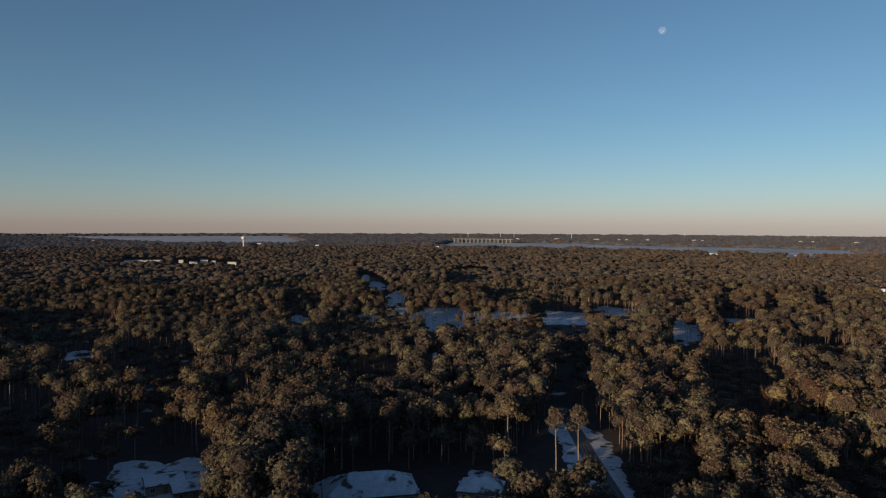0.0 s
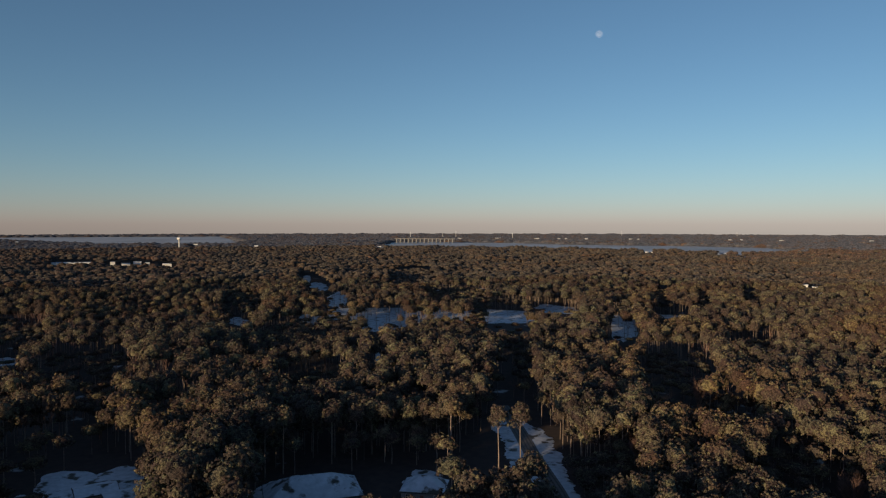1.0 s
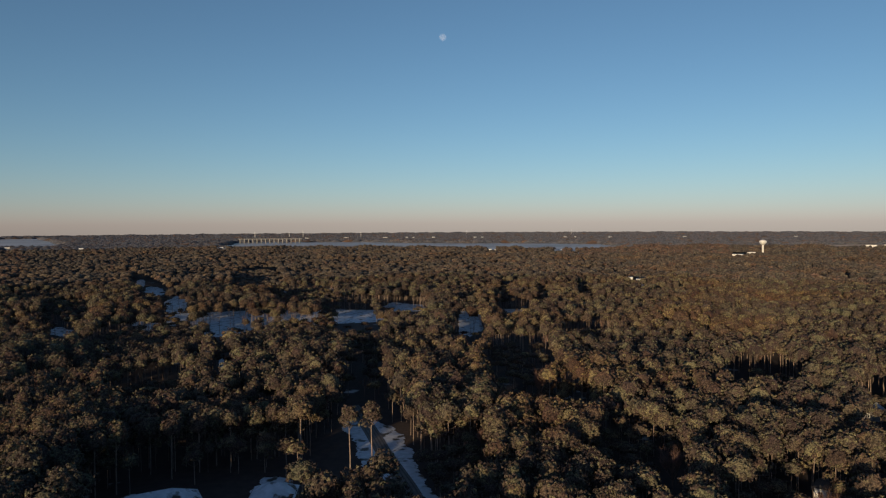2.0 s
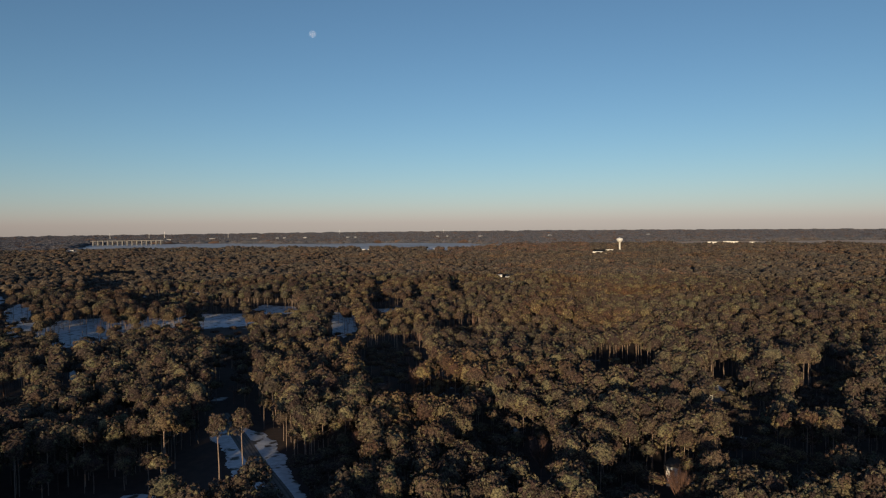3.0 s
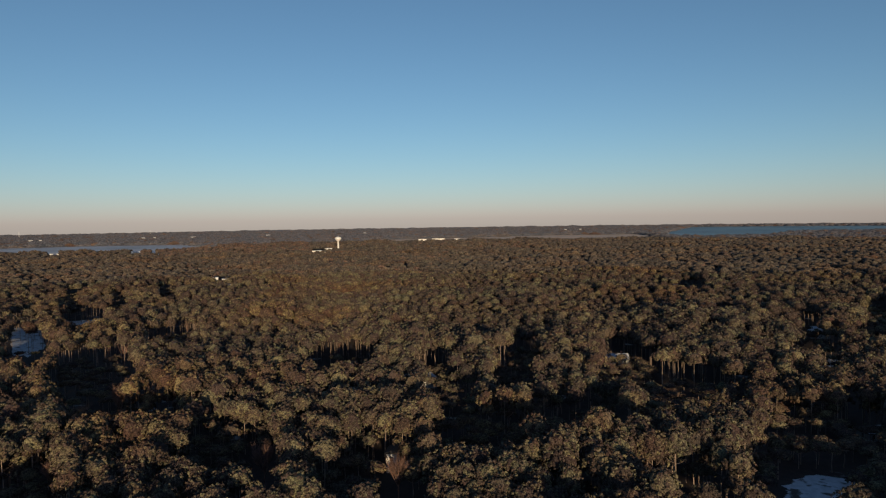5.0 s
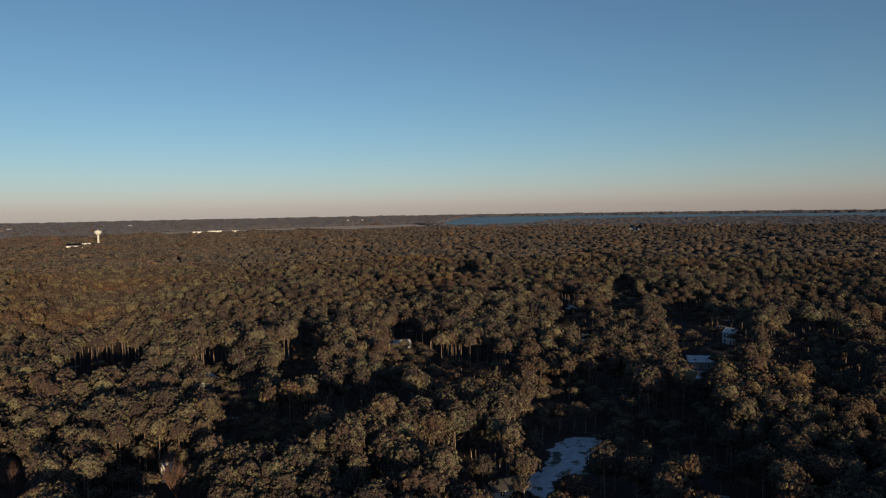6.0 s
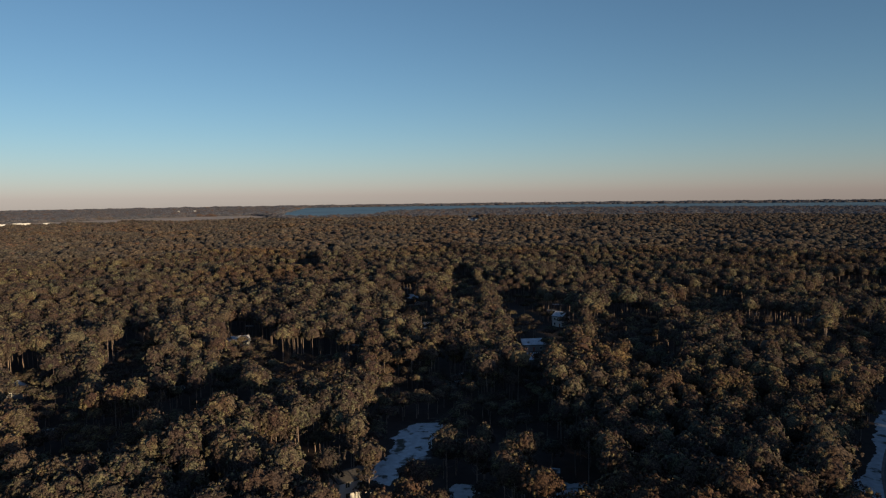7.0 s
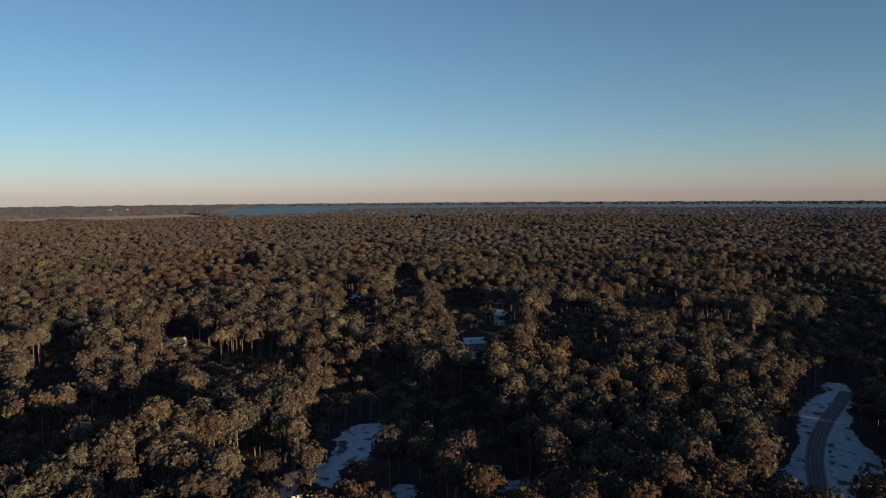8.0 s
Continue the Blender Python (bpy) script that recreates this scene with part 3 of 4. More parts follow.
def snow_patch(h, d, across, deep, z=0.06):
    """A thin sheet of old snow with a ragged, sloping edge."""
    r = np.random.default_rng(int(h * 10 + d * 7) % 9999)
    n = 144
    a = np.linspace(0, 2 * math.pi, n, endpoint=False)
    wob = 1 + sum(r.uniform(0.4, 1.0) * 0.42 / k * np.sin(k * a + r.uniform(0, 6.28)) for k in (2, 3, 4, 5, 7, 9, 13, 19, 27, 38))
    sq = (np.abs(np.cos(a)) ** 2.4 + np.abs(np.sin(a)) ** 2.4) ** (-1 / 2.4)
    x0, y0 = at(h, d)
    c, s = math.cos(radians(h)), math.sin(radians(h))
    verts = []
    for share, top in ((1.0, 0.005), (0.97, z), (0.5, z + 0.05)):
        u, v = across * sq * wob * share * np.cos(a), deep * sq * wob * share * np.sin(a)
        verts.append(np.stack([x0 + u * c + v * s, y0 - u * s + v * c, np.full(n, top)], 1))
    verts = np.concatenate(verts + [np.array([[x0, y0, z + 0.06]])])
    k = np.arange(n)
    j = (k + 1) % n
    f = np.concatenate([np.stack([k, k + n, j], 1), np.stack([j, k + n, j + n], 1), np.stack([k + n, k + 2 * n, j + n], 1),
                        np.stack([j + n, k + 2 * n, j + 2 * n], 1), np.stack([k + 2 * n, np.full(n, 3 * n), j + 2 * n], 1)])
    f = f[:, ::-1]
    tagged(new("snow_patch", mesh_from("snow_patch", verts, f, [SNOW_TOP], smooth=True)), "ragged sheet of old snow in a clearing", "snow", kind="structure")


def snow_verge(rows, label):
    """A long sheet of snow on both sides of a road, ragged along its edges."""
    r = np.random.default_rng(len(rows))
    ds = np.linspace(rows[0][0], rows[-1][0], 150)
    wob = lambda: np.convolve(r.normal(0, 0.5, 158), np.ones(9) / 9, "valid") + r.normal(0, 0.04, 150)
    left, right = edge(rows, ds, 1) + wob(), edge(rows, ds, 2) + wob()
    cols = []
    for share, z in ((0.0, 0.004), (0.025, 0.07), (0.5, 0.1), (0.975, 0.07), (1.0, 0.004)):
        cols.append(np.array([(*at(l + (q - l) * share, k), z) for l, q, k in zip(left, right, ds)]))
    k = np.arange(149)
    f = np.concatenate([np.stack([k + i * 150, k + 1 + i * 150, k + 1 + (i + 1) * 150, k + (i + 1) * 150], 1) for i in range(4)])
    tagged(new("snow_patch", mesh_from("snow_patch", np.concatenate(cols), f[:, ::-1], [SNOW_TOP], smooth=True)), label, "snow", kind="structure")


def smooth_line(points, n):
    p = np.array([at(*q) for q in points])
    t = np.linspace(0, len(p) - 1, n)
    q = np.stack([np.interp(t, np.arange(len(p)), p[:, i]) for i in (0, 1)], 1)
    for _ in range(12):
        q[1:-1] = (q[:-2] + 2 * q[1:-1] + q[2:]) / 4
    return q


def strip(line, left, right, z, name, mat):
    d = np.gradient(line, axis=0)
    d /= np.linalg.norm(d, axis=1)[:, None]
    nrm = np.stack([d[:, 1], -d[:, 0]], 1)
    n = len(line)
    rows = [np.column_stack([line + nrm * o, np.full(n, h)]) for o, h in ((left, z - 0.04), (left + 0.06, z), (right - 0.06, z), (right, z - 0.04))]
    k = np.arange(n - 1)
    f = np.concatenate([np.stack([k + i * n, k + 1 + i * n, k + 1 + (i + 1) * n, k + (i + 1) * n], 1) for i in range(3)])
    return new(name, mesh_from(name, np.concatenate(rows), f[:, ::-1], [mat]))


def build_road(points, half, surface, track, label):
    line = smooth_line(points, 70)
    road = tagged(strip(line, -half, half, 0.16, "road", surface), label, "road", kind="structure")
    for o in (-half * 0.62, -half * 0.2, half * 0.22, half * 0.64):
        strip(line, o - 0.28, o + 0.28, 0.175, "wheel_track", track).parent = road


def sheet(rows, name, label, category, mat, z):
    """A sheet between a near and a far shore, along headings."""
    hs = np.arange(rows[0][0], rows[-1][0], 0.12)
    near = edge(rows, hs, 1) * (1 + 0.004 * np.sin(hs * 5.1) + 0.003 * np.sin(hs * 13.7))
    far = edge(rows, hs, 2) * (1 + 0.004 * np.sin(hs * 4.3 + 1) + 0.003 * np.sin(hs * 11.1))
    n = len(hs)
    pts = [np.array([(*at(h, d), z) for h, d in zip(hs, dd)]) for dd in (near, far)]
    k = np.arange(n - 1)
    f = np.stack([k, k + 1, k + 1 + n, k + n], 1)[:, ::-1]
    tagged(new(name, mesh_from(name, np.concatenate(pts), f, [mat])), label, category, kind="structure")


build_ground()
for row in SNOW + SNOW_NEAR + SNOW_EAST:
    snow_patch(*row)
snow_verge(ROAD_SNOW, "trodden snow along the verges of a road")
snow_verge(BELT_SNOW, "long belt of snow under sparse pines")
snow_verge(YARD_SNOW, "shaded snowy drive by a yard")
snow_verge(LANE_SNOW, "snow along both verges of a curving lane")
build_road(ROAD, 2.8, ASPHALT, SLUSH, "dark wet road with slush tracks through snow")
build_road(LANE, 2.5, PACKED_SLUSH, ASPHALT, "curving lane of brown slush with wet tracks between snowy verges")
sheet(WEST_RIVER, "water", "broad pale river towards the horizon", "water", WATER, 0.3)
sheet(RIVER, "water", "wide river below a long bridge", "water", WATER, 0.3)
sheet(BAY, "water", "broad blue bay towards the horizon", "water", BAY_WATER, 0.3)
sheet(MARSH, "marsh", "flat tan salt marsh of dry grass", "marsh", MARSH_GRASS, 0.25)


# ---------------------------------------------------------------- houses
def roof_solid(w, d, z, rise, over, hip, thick):
    """A gable or hip roof, with its underside."""
    bm = bmesh.new()
    x, y = w / 2 + over, d / 2 + over
    inset = min(x * 0.9, y) if hip else 0
    lo = [bm.verts.new(p) for p in ((-x, -y, z - thick), (x, -y, z - thick), (x, y, z - thick), (-x, y, z - thick))]
    up = [bm.verts.new(p) for p in ((-x, -y, z), (x, -y, z), (x, y, z), (-x, y, z))]
    a, b = bm.verts.new((-x + inset, 0, z + rise)), bm.verts.new((x - inset, 0, z + rise))
    bm.faces.new(lo[::-1])
    for i in range(4):
        bm.faces.new((lo[i], lo[(i + 1) % 4], up[(i + 1) % 4], up[i]))
    bm.faces.new((up[0], up[1], b, a))
    bm.faces.new((up[2], up[3], a, b))
    bm.faces.new((up[1], up[2], b))
    bm.faces.new((up[3], up[0], a))
    return bm


def add_window(house, x, y, z, w, h, turn):
    win = part("window", boxes((-w / 2 - 0.1, w / 2 + 0.1, -0.06, 0.02, h, h + 0.12), (-w / 2 - 0.1, w / 2 + 0.1, -0.1, 0.02, -0.12, 0),
                               (-w / 2 - 0.1, -w / 2, -0.06, 0.02, 0, h), (w / 2, w / 2 + 0.1, -0.06, 0.02, 0, h), (-0.03, 0.03, -0.05, 0.01, 0, h)), TRIM, house)
    win.matrix_basis = pose(x, y, z, 0, 0, turn)
    part("pane", boxes((-w / 2, w / 2, -0.03, 0.01, 0, h)), GLASS, win)


def build_house(h, d, w, deep, high, turn, wall, label, hip=False, rise=None, chimney=True, snowy=True, storeys=1):
    """turn: degrees by which the long front is turned from facing the camera's foot."""
    x, y = at(h, d)
    e = thing("house", x, y, -h + turn, label, "house", "houses in the wood")
    rise = rise or deep * 0.3
    body = boxes((-w / 2, w / 2, -deep / 2, deep / 2, -0.2, high))
    if not hip:
        for s in (-1, 1):
            g = [body.verts.new((s * w / 2, q, z)) for q, z in ((-deep / 2, high), (deep / 2, high), (0, high + rise * 0.92))]
            body.faces.new(g if s > 0 else g[::-1])
    part("wall", body, wall, e)
    roof = part("roof", roof_solid(w, deep, high + 0.02, rise, 0.5, hip, 0.22), SHINGLE, e, "dark shingle roof")
    if snowy:
        cover = part("snow_cover", roof_solid(w - 0.3, deep - 0.3, high + 0.12, rise, 0.5, hip, 0.1), SNOW_TOP, roof, "smooth snow on the roof")
    for s in range(storeys):
        z = 0.9 + s * 2.8
        n = max(2, int(w / 3.4))
        for i in range(n):
            q = -w / 2 + w * (i + 0.5) / n
            if s == 0 and i == n // 2:
                door = part("door", boxes((q - 0.5, q + 0.5, -deep / 2 - 0.06, -deep / 2 + 0.02, 0, 2.1)), BRICK_RED, e, "dark front door")
                part("handle", boxes((q + 0.34, q + 0.42, -deep / 2 - 0.13, -deep / 2 - 0.06, 0.98, 1.06)), PAINTED_STEEL, door)
            else:
                add_window(e, q, -deep / 2, z, 1.1, 1.35, 0)
            add_window(e, q, deep / 2, z, 1.1, 1.35, 180)
        for sd in (-1, 1):
            add_window(e, sd * w / 2, 0, z, 1.1, 1.35, 90 * sd)
    if chimney:
        ch = part("chimney", boxes((w * 0.2, w * 0.2 + 0.9, 0.6, 1.4, high, high + rise + 1.0), (w * 0.2 - 0.08, w * 0.2 + 0.98, 0.52, 1.48, high + rise + 1.0, high + rise + 1.15)), BRICK_RED, e, "brick chimney")
    return e


HOUSES = [
    # heading, distance, width, depth, wall height, turn, walls, label, hip
    (-22.3, 216, 10.5, 9, 2.9, 6, SIDING_TAN, "low tan house with a snow-covered roof", False),
    (-20.7, 208, 7.5, 9, 2.9, 8, SIDING_TAN, "tan garage with a snow-covered roof beside a yard", False),
    (-6.1, 195, 26, 15, 3.0, 6, SIDING_GREY, "wide house with a snow-covered hip roof", True),
    (3.3, 195, 12, 10, 3.0, -10, SIDING_GREY, "grey house with a smooth snowy hip roof", True),
    (4.1, 776, 22, 12, 3.4, 0, BRICK_RED, "brick house at the edge of a shaded glade", False),
    (7.9, 776, 11, 9, 3.2, 10, SIDING_WHITE, "white house by a shaded glade", False),
    (-14.7, 521, 7, 7, 5, 10, SIDING_WHITE, "white house among pine trunks", False),
    (49.6, 318, 6, 10, 2.8, 62, SIDING_GREY, "grey house with a steep snowy gable", False),
    (46.6, 212, 6, 3.2, 6.2, 80, SIDING_WHITE, "tall pale house with sunlit side among trunks", False),
    (65.9, 225, 9, 8, 3.0, 35, SIDING_WHITE, "white house low between the pines", False),
    (65.2, 372, 12, 8, 3.0, 10, SIDING_GREY, "long grey house with snow on its roof", False),
    (79.4, 489, 17, 12, 3.2, 20, SIDING_GREY, "house with a snow-covered hip roof among pines", True),
    (89.6, 342, 11, 8, 3.2, 12, SIDING_GREY, "grey house with snowy roof in deep shade", False),
    (89.6, 312, 13, 8, 2.9, 4, SIDING_GREY, "low house with a snowy roof in deep shade", False),
    (83.2, 276, 6.5, 6, 2.8, 40, SIDING_GREY, "small house with a snow-covered gable in shade", False),
    (92.0, 406, 7, 8, 6.0, -35, SIDING_WHITE, "tall white house with dark windows catching the sun", False),
    (74.0, 176, 9, 7, 5.4, 24, SIDING_WHITE, "pale two-storey house with a sunlit front", False),
    (69.7, 172, 9, 8, 3.4, 10, SIDING_GREY, "grey house with a pale roof under pines", False),
    (91.4, 184, 2.6, 2.4, 2.6, 0, SIDING_TAN, "small tan shed beside a snowy yard", False),
]
for row in HOUSES:
    hh, dd, ww, dp, hi, tn, wl, lb, hp = row
    clear(hh, dd * 0.87 if hh < 5 and dd < 300 else dd - dp * 0.8, dd + dp * 0.75, ww * 0.55 + 1)
    if hp or hh < -20 or 83 < hh < 90:
        LOW_WOOD.append((hh, dd * 0.76, dd, ww * 0.42, 0.45))
    build_house(hh, dd, ww, dp, hi, tn, wl, lb, hp, rise=0.9 if hh < -20 else 1.3 if hh == 74.0 else None, chimney=hi < 5 and 40 < hh < 80, storeys=2 if hi > 5 else 1, snowy=hh not in (46.6, 74.0))


def build_far_hall(h, d, w, deep, high, label, wall=SIDING_WHITE):
    """A long, low, pale building with a flat roof and a row of windows."""
    x, y = at(h, d)
    e = thing("far_building", x, y, -h, label, "building", "pale buildings far off")
    part("wall", boxes((-w / 2, w / 2, -deep / 2, deep / 2, -0.2, high)), wall, e)
    part("roof", boxes((-w / 2 - 0.4, w / 2 + 0.4, -deep / 2 - 0.4, deep / 2 + 0.4, high + 0.003, high + 0.6)), SNOW_TOP, e, "flat roof under snow")
    n = max(2, int(w / 7))
    for i in range(n):
        add_window(e, -w / 2 + w * (i + 0.5) / n, -deep / 2, 1.4, 2.0, 1.6, 0)


FAR_HALLS = [
    (-24.3, 1400, 30, 14, 11.5), (-23.0, 1400, 36, 14, 11), (-20.9, 1390, 8, 10, 11), (-20.0, 1340, 14, 12, 10.5), (-19.2, 1350, 13, 14, 12.5), (-18.5, 1345, 8, 10, 11), (-17.1, 1305, 15, 12, 10.5),
    (21.5, 1800, 20, 14, 12), (27.0, 1775, 18, 14, 12), (28.2, 1775, 9, 12, 11), (40.7, 1560, 24, 14, 12), (41.6, 1570, 16, 14, 16),
    # The first three stand in for a bright strip of snow on the marsh.
    (49.4, 2420, 30, 14, 8), (50.7, 2440, 46, 14, 9), (52.3, 2430, 24, 14, 8), (84.5, 1900, 18, 12, 11), (85.0, 1910, 9, 10, 12), (91.0, 2100, 16, 12, 11), (91.8, 2110, 8, 10, 11),
    # The last two stand in for scattered specks of sunlit snow.
    (-0.5, 2150, 12, 10, 12), (-15.0, 2500, 14, 12, 13), (-10.4, 2300, 12, 10, 12), (32.6, 862, 8, 8, 13), (33.5, 850, 10, 8, 12),
]
# on the far shore, above the woods there
FAR_SHORE = [(6.2, 3300, 22), (9.4, 3350, 34), (12.6, 3300, 30), (14.4, 3280, 16), (15.0, 3290, 20), (16.6, 3320, 18), (20.1, 3250, 20), (20.7, 3260, 12), (27.5, 3250, 16), (28.3, 3260, 14),
             (31.1, 3200, 28), (36.8, 3300, 22), (44.6, 3400, 18), (61.2, 3600, 16), (62.4, 3650, 14), (-27.0, 3000, 12)]
for h, d, w, dp, hi in FAR_HALLS:
    clear(h, d * 58 / (78 - hi) * (0.968 if h < 0 else 0.985), d + dp, w / 2 + (9 if h < 0 else 3))
    build_far_hall(h, d, w, dp, hi - 1.5, "long low white building above the far trees")


for h, d, w in FAR_SHORE:
    build_far_hall(h, d, w * 0.75, 14, 14.2, "grey building among woods on the far shore", SIDING_GREY)


# ---------------------------------------------------------------- far landmarks and the moon
def build_tower(h, d, top, wide, neck, label):
    x, y = at(h, d)
    e = thing("water_tower", x, y, 0, label, "water tower", "water towers")
    r, z = wide / 2, top
    part("column", lathe([(neck * 1.5, -0.3), (neck * 1.1, 3), (neck, 6), (neck, z - wide * 0.75), (neck * 1.2, z - wide * 0.7)]), PAINTED_STEEL, e)
    part("tank", lathe([(neck * 1.2, z - wide * 0.72), (r * 0.75, z - wide * 0.52), (r, z - wide * 0.36), (r, z - wide * 0.24), (r * 0.85, z - wide * 0.1), (r * 0.5, z - 0.6), (0.8, z)]), PAINTED_STEEL, e, "white steel tank")
    part("vent", lathe([(0.5, z - 0.1), (0.5, z + 1.2), (0.7, z + 1.2), (0.1, z + 1.7)], 12), PAINTED_STEEL, e)
    part("band", lathe([(r + 0.05, z - wide * 0.37), (r + 0.25, z - wide * 0.36), (r + 0.25, z - wide * 0.345), (r + 0.05, z - wide * 0.34)]), CONCRETE, e, "walkway ring")


build_tower(-16.2, 1960, 44.5, 12, 1.6, "white ball-topped water tower above the woods")
build_tower(42.4, 1530, 41.5, 14, 1.8, "white mushroom-shaped water tower above the woods")
clear(-16.2, 1945, 1968, 8)
clear(42.4, 1522, 1538, 10)


def build_mailbox(h, d):
    """A dark letter box on a post at the edge of the lane."""
    x, y = at(h, d)
    e = thing("mailbox", x, y, -h + 70, "dark metal mailbox on a post in roadside snow", "mailbox")
    part("post", boxes((-0.07, 0.07, -0.07, 0.07, -0.3, 1.05), (-0.06, 0.06, -0.3, 0.4, 0.9, 1.02)), BLACK_METAL, e)
    body = bmesh.new()
    arch = [(-0.2, 1.02), (-0.2, 1.3)] + [(-0.2 * math.cos(math.pi * k / 8), 1.3 + 0.2 * math.sin(math.pi * k / 8)) for k in range(1, 8)] + [(0.2, 1.3), (0.2, 1.02)]
    ends = [[body.verts.new((q, v, z)) for q, z in arch] for v in (-0.38, 0.38)]
    for i in range(len(arch)):
        j = (i + 1) % len(arch)
        body.faces.new((ends[0][i], ends[0][j], ends[1][j], ends[1][i]))
    body.faces.new(ends[0][::-1])
    body.faces.new(ends[1])
    bmesh.ops.recalc_face_normals(body, faces=body.faces)
    part("box", body, BLACK_METAL, e)
    part("flag", boxes((0.2, 0.23, -0.05, 0.0, 1.2, 1.55), (0.2, 0.23, -0.05, 0.15, 1.45, 1.55)), BLACK_METAL, e)


build_mailbox(117.0, 228)


def build_bridge():
    h0, h1, d = 0.8, 5.8, 2900
    a, b = Vector((*at(h0, d + 60), 0)), Vector((*at(h1, d), 0))
    length = (b - a).length
    mid = (a + b) / 2
    e = thing("bridge", mid.x, mid.y, math.degrees(math.atan2(b.y - a.y, b.x - a.x)), "long pale concrete bridge on many piers over the river", "bridge")
    part("deck", boxes((-length / 2, length / 2, -6, 6, 17.5, 18.5)), CONCRETE, e)
    for s in (-1, 1):
        part("parapet", boxes((-length / 2, length / 2, s * 6 - 0.2, s * 6 + 0.2, 18.5, 19.3)), CONCRETE, e)
    n = 15
    for i in range(n):
        q = -length / 2 + length * (i + 0.5) / n
        part("pier", boxes((q - 1.6, q + 1.6, -5.4, -2.4, -0.5, 16), (q - 1.6, q + 1.6, 2.4, 5.4, -0.5, 16), (q - 2, q + 2, -6.2, 6.2, 16, 17.5)), CONCRETE, e)


def build_mast(h, d, high):
    x, y = at(h, d)
    e = thing("radio_mast", x, y, 0, "thin pale radio mast on the far shore", "mast", "masts on the far shore")
    part("pole", lathe([(0.9, -0.3), (0.9, 2), (0.7, high * 0.5), (0.4, high)], 8), PAINTED_STEEL, e)
    for k in (0.72, 0.9):
        part("antenna", boxes((-1.2, 1.2, -0.3, 0.3, high * k, high * k + 2.4), (-0.3, 0.3, -1.2, 1.2, high * k + 0.2, high * k + 2.2)), PAINTED_STEEL, e)


build_bridge()
for row in ((2.1, 3700, 42), (4.8, 3740, 36), (5.9, 3800, 44), (10.6, 3600, 36), (19.4, 4400, 38), (28.0, 4500, 34)):
    build_mast(*row)


def build_moon():
    h, up, d = radians(17.48), radians(15.02), 4650
    bm = bmesh.new()
    bmesh.ops.create_uvsphere(bm, u_segments=48, v_segments=24, radius=d * math.tan(radians(0.285)))
    for f in bm.faces:
        f.smooth = True
    me = bpy.data.meshes.new("moon")
    bm.to_mesh(me)
    bm.free()
    me.materials.append(moon_dust())
    ob = tagged(new("moon", me), "pale gibbous moon in the clear blue sky", "moon", kind="structure")
    ob.location = (d * math.cos(up) * math.sin(h), d * math.cos(up) * math.cos(h), EYE[2] + d * math.sin(up))


build_moon()


# ---------------------------------------------------------------- trees
def tree_thing(name, meshes, x, y, turn, size, label, group):
    e = thing(name, x, y, turn, label, "tree", group)
    for nm, me in zip(("trunk", "crown"), meshes):
        new(nm, me).parent = e
    e.scale = (max(size, 0.84), max(size, 0.84), size)
    return e


def build_single_trees():
    """Trees that stand out: two tall pines by the road, reddish bare trees, a few lone pines."""
    for h, d, hi, wd in ((9.5, 210, 23, 6.6), (11.3, 212, 23.5, 7.6), (6.75, 255, 20, 8), (88.9, 168, 19, 7), (79.7, 164, 14, 9.5), (96.5, 187, 20, 9), (94.3, 180, 19, 7), (99.4, 176, 20, 8), (102, 172, 20, 8), (92.5, 214, 19, 8), (97.8, 205, 19, 8), (84.9, 170, 17, 8), (75.6, 167, 18, 8.5), (72.2, 166, 17, 7.5), (-18.5, 196, 18, 8), (-16.5, 196, 17, 9), (-15, 205, 19, 9), (-14.0, 192, 18, 9)):
        x, y = at(h, d)
        tree_thing("pine_tree", tree_meshes(pine(hi, wd, wd * 1.05, 12, 100, 4, 0.56, dome(10, 5), 8, 12, 7, 2, 6)), x, y, 0, 1, "tall pine with an orange trunk beside open ground", "pine trees of the wood")
    for h, d, hi, wd in ((20.9, 218, 11, 6), (36.0, 204, 12.5, 7.5), (25.4, 288, 16, 6), (3.15, 545, 17, 9), (19.2, 230, 12, 6), (47.0, 188, 12, 7), (70.8, 166, 13, 7)):
        t, c = bare_tree(hi, wd, 60, 5, 18)
        x, y = at(h, d)
        tree_thing("bare_tree", (mesh_from("trunk", *t[:2], [TWIG]), mesh_from("crown", *c[:2], [TWIG])), x, y, 0, 1, "leafless tree with a haze of reddish twigs", "bare trees")


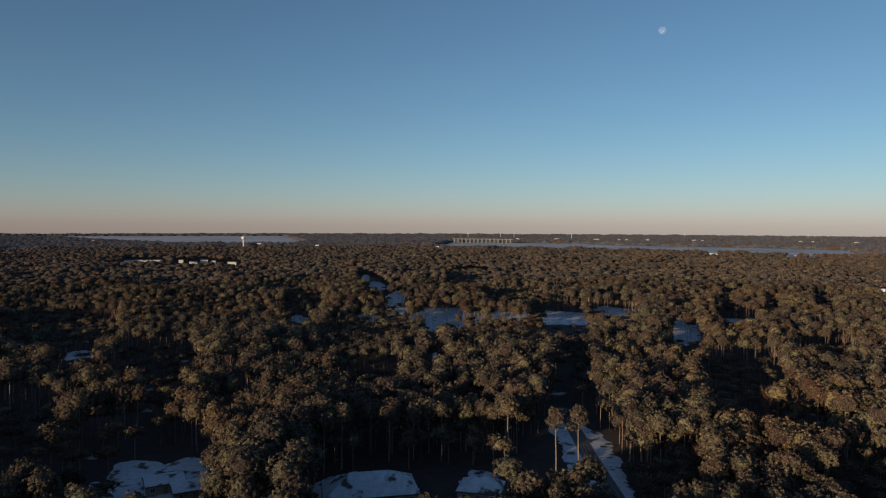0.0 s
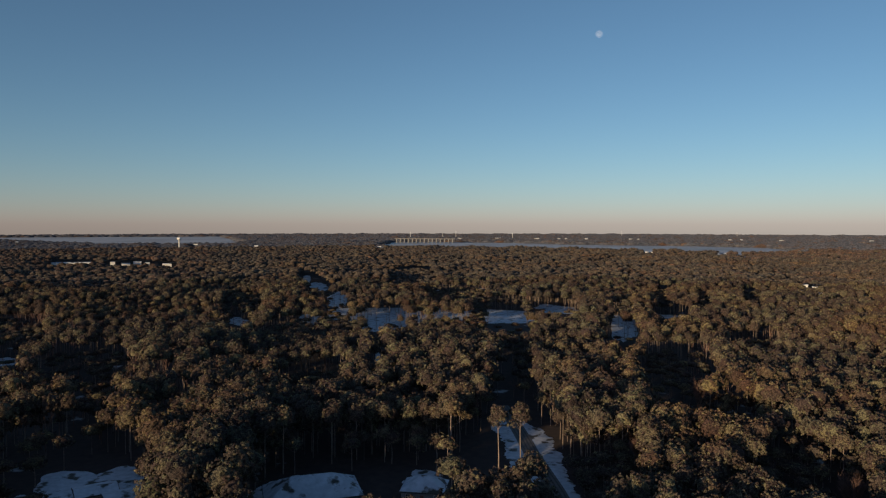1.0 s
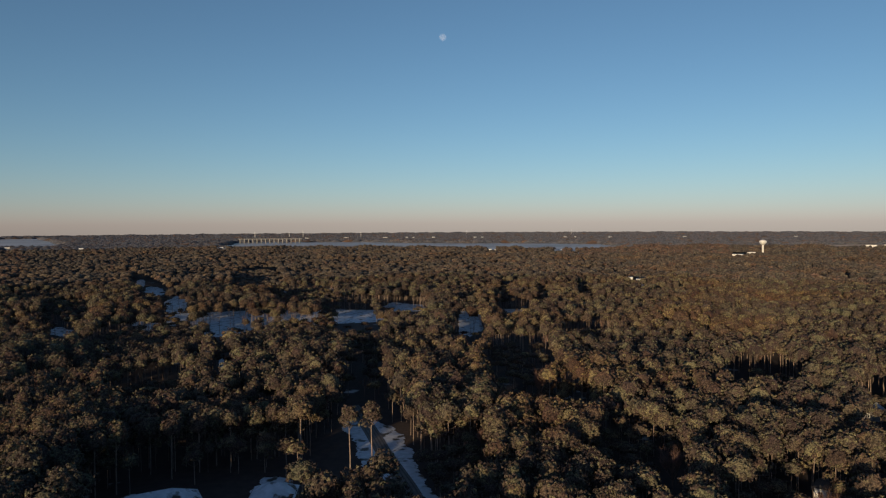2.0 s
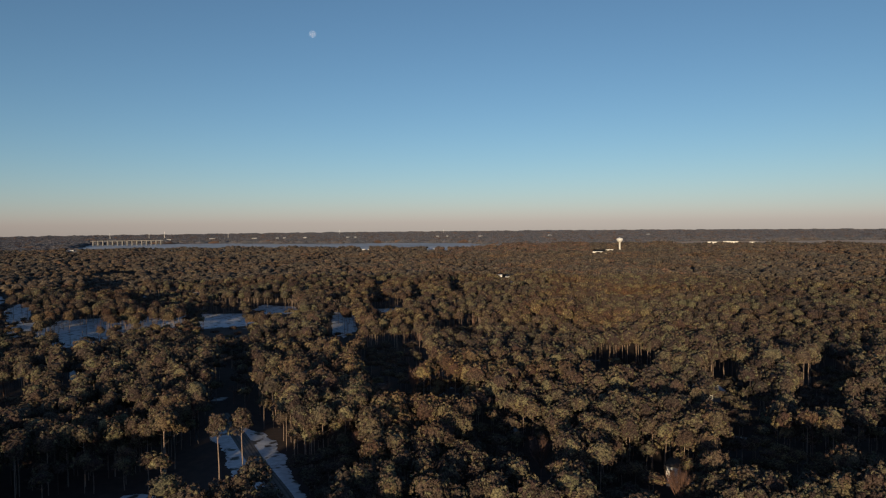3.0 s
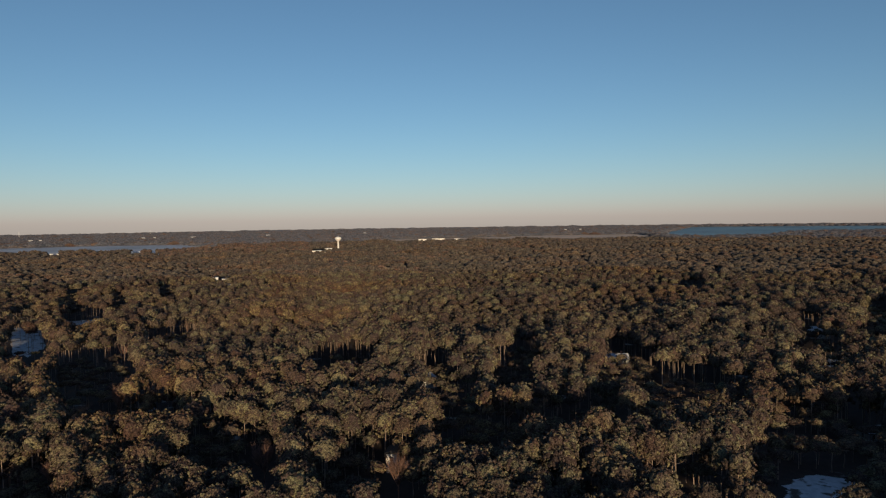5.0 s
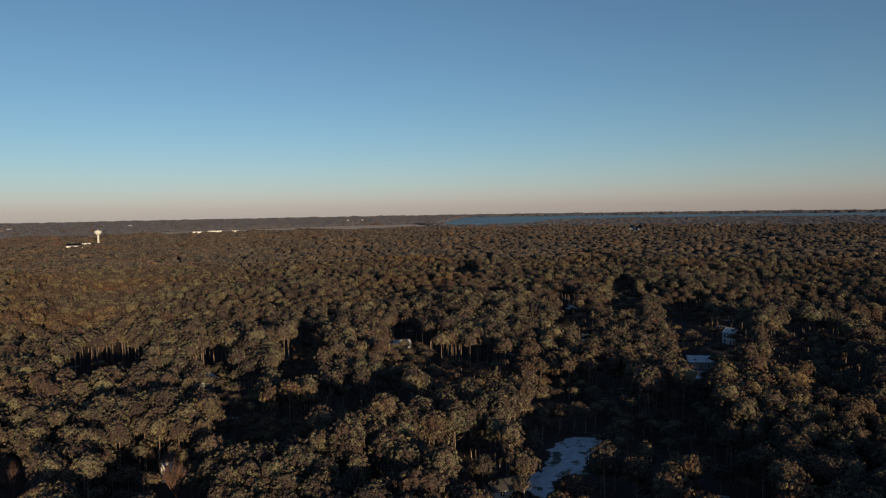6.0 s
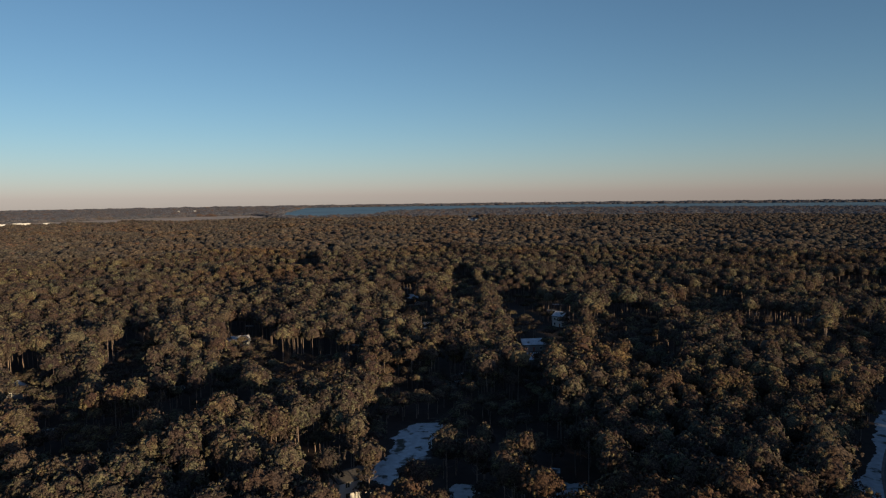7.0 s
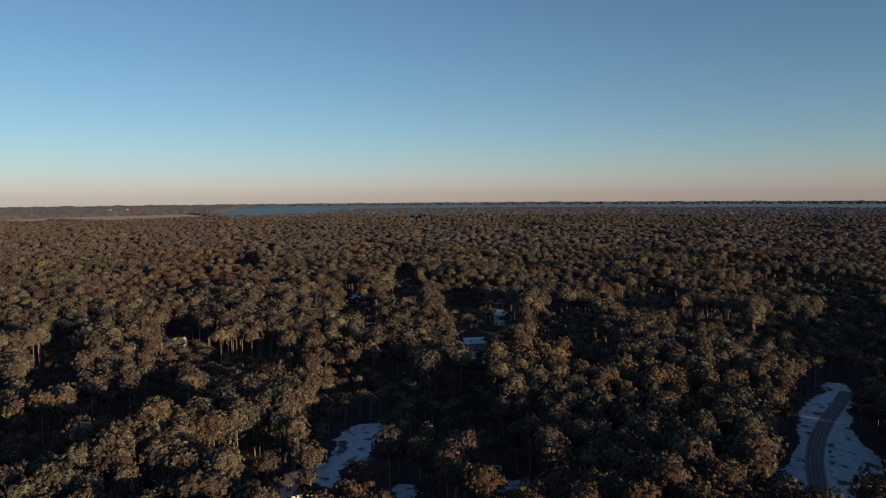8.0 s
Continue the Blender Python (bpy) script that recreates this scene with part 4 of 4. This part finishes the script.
def build_woods():
    u = rng.uniform
    fine = [pine(u(18.5, 21.5), u(7.6, 10.4), u(7.5, 9.5), 12, 105, 3, 0.6, dome(10, 5), 6, 6, 6, 1, 6) for _ in range(14)]
    near = [pine(u(18.5, 21.5), u(7.6, 10.4), u(8, 10.5), 11, 85, 1, 0.68, dome(9, 4), 4, 2, 4, 1, 5) for _ in range(14)]
    edge_on = [pine(u(18.5, 21.5), u(8.4, 11.2), u(8.5, 11.5), 10, 44, 0, 0.86, dome(8, 3), 3, 0, 2, 0, 4) for _ in range(16)]
    mid = [pine(u(18.5, 21.5), u(8.2, 10.6), u(8.5, 11.5), 8, 6, 0, 1.3, dome(6, 3), 3, 0, 2, 0, 3, 1, 0.13, dome(7, 3)) for _ in range(16)]
    bare = [tuple(bare_tree(u(15, 19), u(6, 9), 6, 3, 6)) for _ in range(5)]
    far = [(crown((0, 0, u(14.4, 15.6)), u(12, 15.5), 8.6, 4, 0, 0, 0, dome(5, 2, 1.75), rough=0.16),) for _ in range(18)]
    shade_pines = [pine(22, 12, 17, 4, 2, 0, 2.0, STONE, 3, 0, 2, 0) for _ in range(4)]
    young = [pine(u(12, 14.5), u(7, 9), u(6, 7.5), 7, 24, 0, 0.9, dome(7, 3), 3, 0, 2, 0, 4) for _ in range(8)]
    tiny = [(crown((0, 0, 0.5), 92, 31, 2, 0, 0, 0, dome(6, 1, 1.55), rough=0.05),) for _ in range(8)]
    x, y = scatter(118, 240, 6.7, FIRST, LAST, 1)
    order = np.argsort(np.hypot(x, y))
    thin = order[300:]
    size = stature(x, y)
    meshes = [tree_meshes(p) for p in fine]
    stems = []
    for j, i in enumerate(order[:300]):
        turn, s = rng.uniform(0, 360), size[i] * rng.uniform(0.92, 1.07)
        if j < len(meshes):
            stems.append(tree_thing("pine_tree", meshes[j], x[i], y[i], turn, s, "tall loblolly pine with a bare trunk and rounded olive crown", "pine trees of the wood"))
        else:
            copy_thing(stems[j % len(stems)], pose(x[i], y[i], 0, 0, 0, turn)).scale = (max(s, 0.84), max(s, 0.84), s)
    woods("pine_wood", "dense unseen pine wood added to cast shade", x[thin], y[thin], near, [BARK, NEEDLES, CANOPY], 11)
    x, y = scatter(118, 300, 8.2, FIRST, LAST, 41)
    low = stature(x, y) > 0.6
    woods("young_wood", "younger pines below the tall crowns", x[low], y[low], young, [BARK, NEEDLES, CANOPY], 42, 0.8, 1.05)
    r = np.random.default_rng(31)
    for near_edge, far_edge, shapes, mats, seed in ((240, 450, edge_on, [BARK, NEEDLES, CANOPY], 2), (450, 800, mid, [BARK, MID_NEEDLES, MID_CANOPY], 22)):
        x, y = scatter(near_edge, far_edge, 7.6, FIRST, LAST, seed)
        h = np.degrees(np.arctan2(x, y))
        leafless = r.uniform(size=len(x)) < 0.025 + 0.07 * (wave(x, y, 0.01, 8) > 0.4) + 0.26 * (h < -12)
        woods("pine_wood", "dense unseen pine wood added to cast shade", x[~leafless], y[~leafless], shapes, mats, 12)
        woods("bare_wood", "leafless brown trees scattered among pines", x[leafless], y[leafless], bare, [TWIG, TWIG], 16)
    x, y = scatter(800, 2000, 10.8, FIRST, LAST, 3)
    h, d = np.degrees(np.arctan2(x, y)), np.hypot(x, y)
    red = r.uniform(size=len(x)) < 0.05 + 0.08 * (wave(x, y, 0.006, 8) > 0.4) + 0.6 * ((d > 1400) & (h > 27) & (h < 40)) + 0.45 * (h < -14) + 0.85 * ((h > 114.5) & (d < 1100))
    woods("far_wood", "far pine wood, a mat of small crowns", x[~red], y[~red], far, [FAR_NEEDLES], 13)
    woods("far_bare_wood", "far leafless wood of a reddish brown", x[red], y[red], far, [BARE_FAR], 17)
    x, y = scatter(2000, 4840, 25, FIRST, LAST, 4)
    x2, y2 = scatter(4840, 4965, 16, FIRST, LAST, 10)
    rim = [(crown((0, 0, 0.5), 60, 38, 2, 0, 0, 0, dome(6, 2, 1.6), rough=0.04),) for _ in range(8)]
    woods("far_wood", "last line of woods at the horizon", x2, y2, rim, [HAZED_WOODS], 19)
    red = r.uniform(size=len(x)) < 0.12
    woods("far_wood", "distant woods towards the horizon", x[~red], y[~red], tiny, [HAZED_WOODS], 14)
    woods("far_bare_wood", "distant leafless woods towards the horizon", x[red], y[red], tiny, [BARE_FAR], 18)
    # Unseen pines beside, behind and below the view, added to cast shade.
    x, y = scatter(20, 300, 7.5, -180, FIRST, 5)
    x2, y2 = scatter(20, 300, 7.5, LAST, 180, 6)
    x3, y3 = scatter(20, 118, 7.5, FIRST, LAST, 7)
    x4, y4 = scatter(300, 800, 8.5, -72, FIRST, 8)
    x5, y5 = scatter(300, 580, 8.5, LAST, 178, 9)
    woods("pine_wood", "unseen pine wood added to cast shade", np.concatenate([x, x3, x4, x5]), np.concatenate([y, y3, y4, y5]), shade_pines, [BARK, CANOPY, CANOPY], 15, 1.0, 1.12)
    woods("pine_wood", "lower unseen pine wood added to cast shade", x2, y2, shade_pines, [BARK, CANOPY, CANOPY], 20, 0.8, 0.96)


build_single_trees()
build_woods()
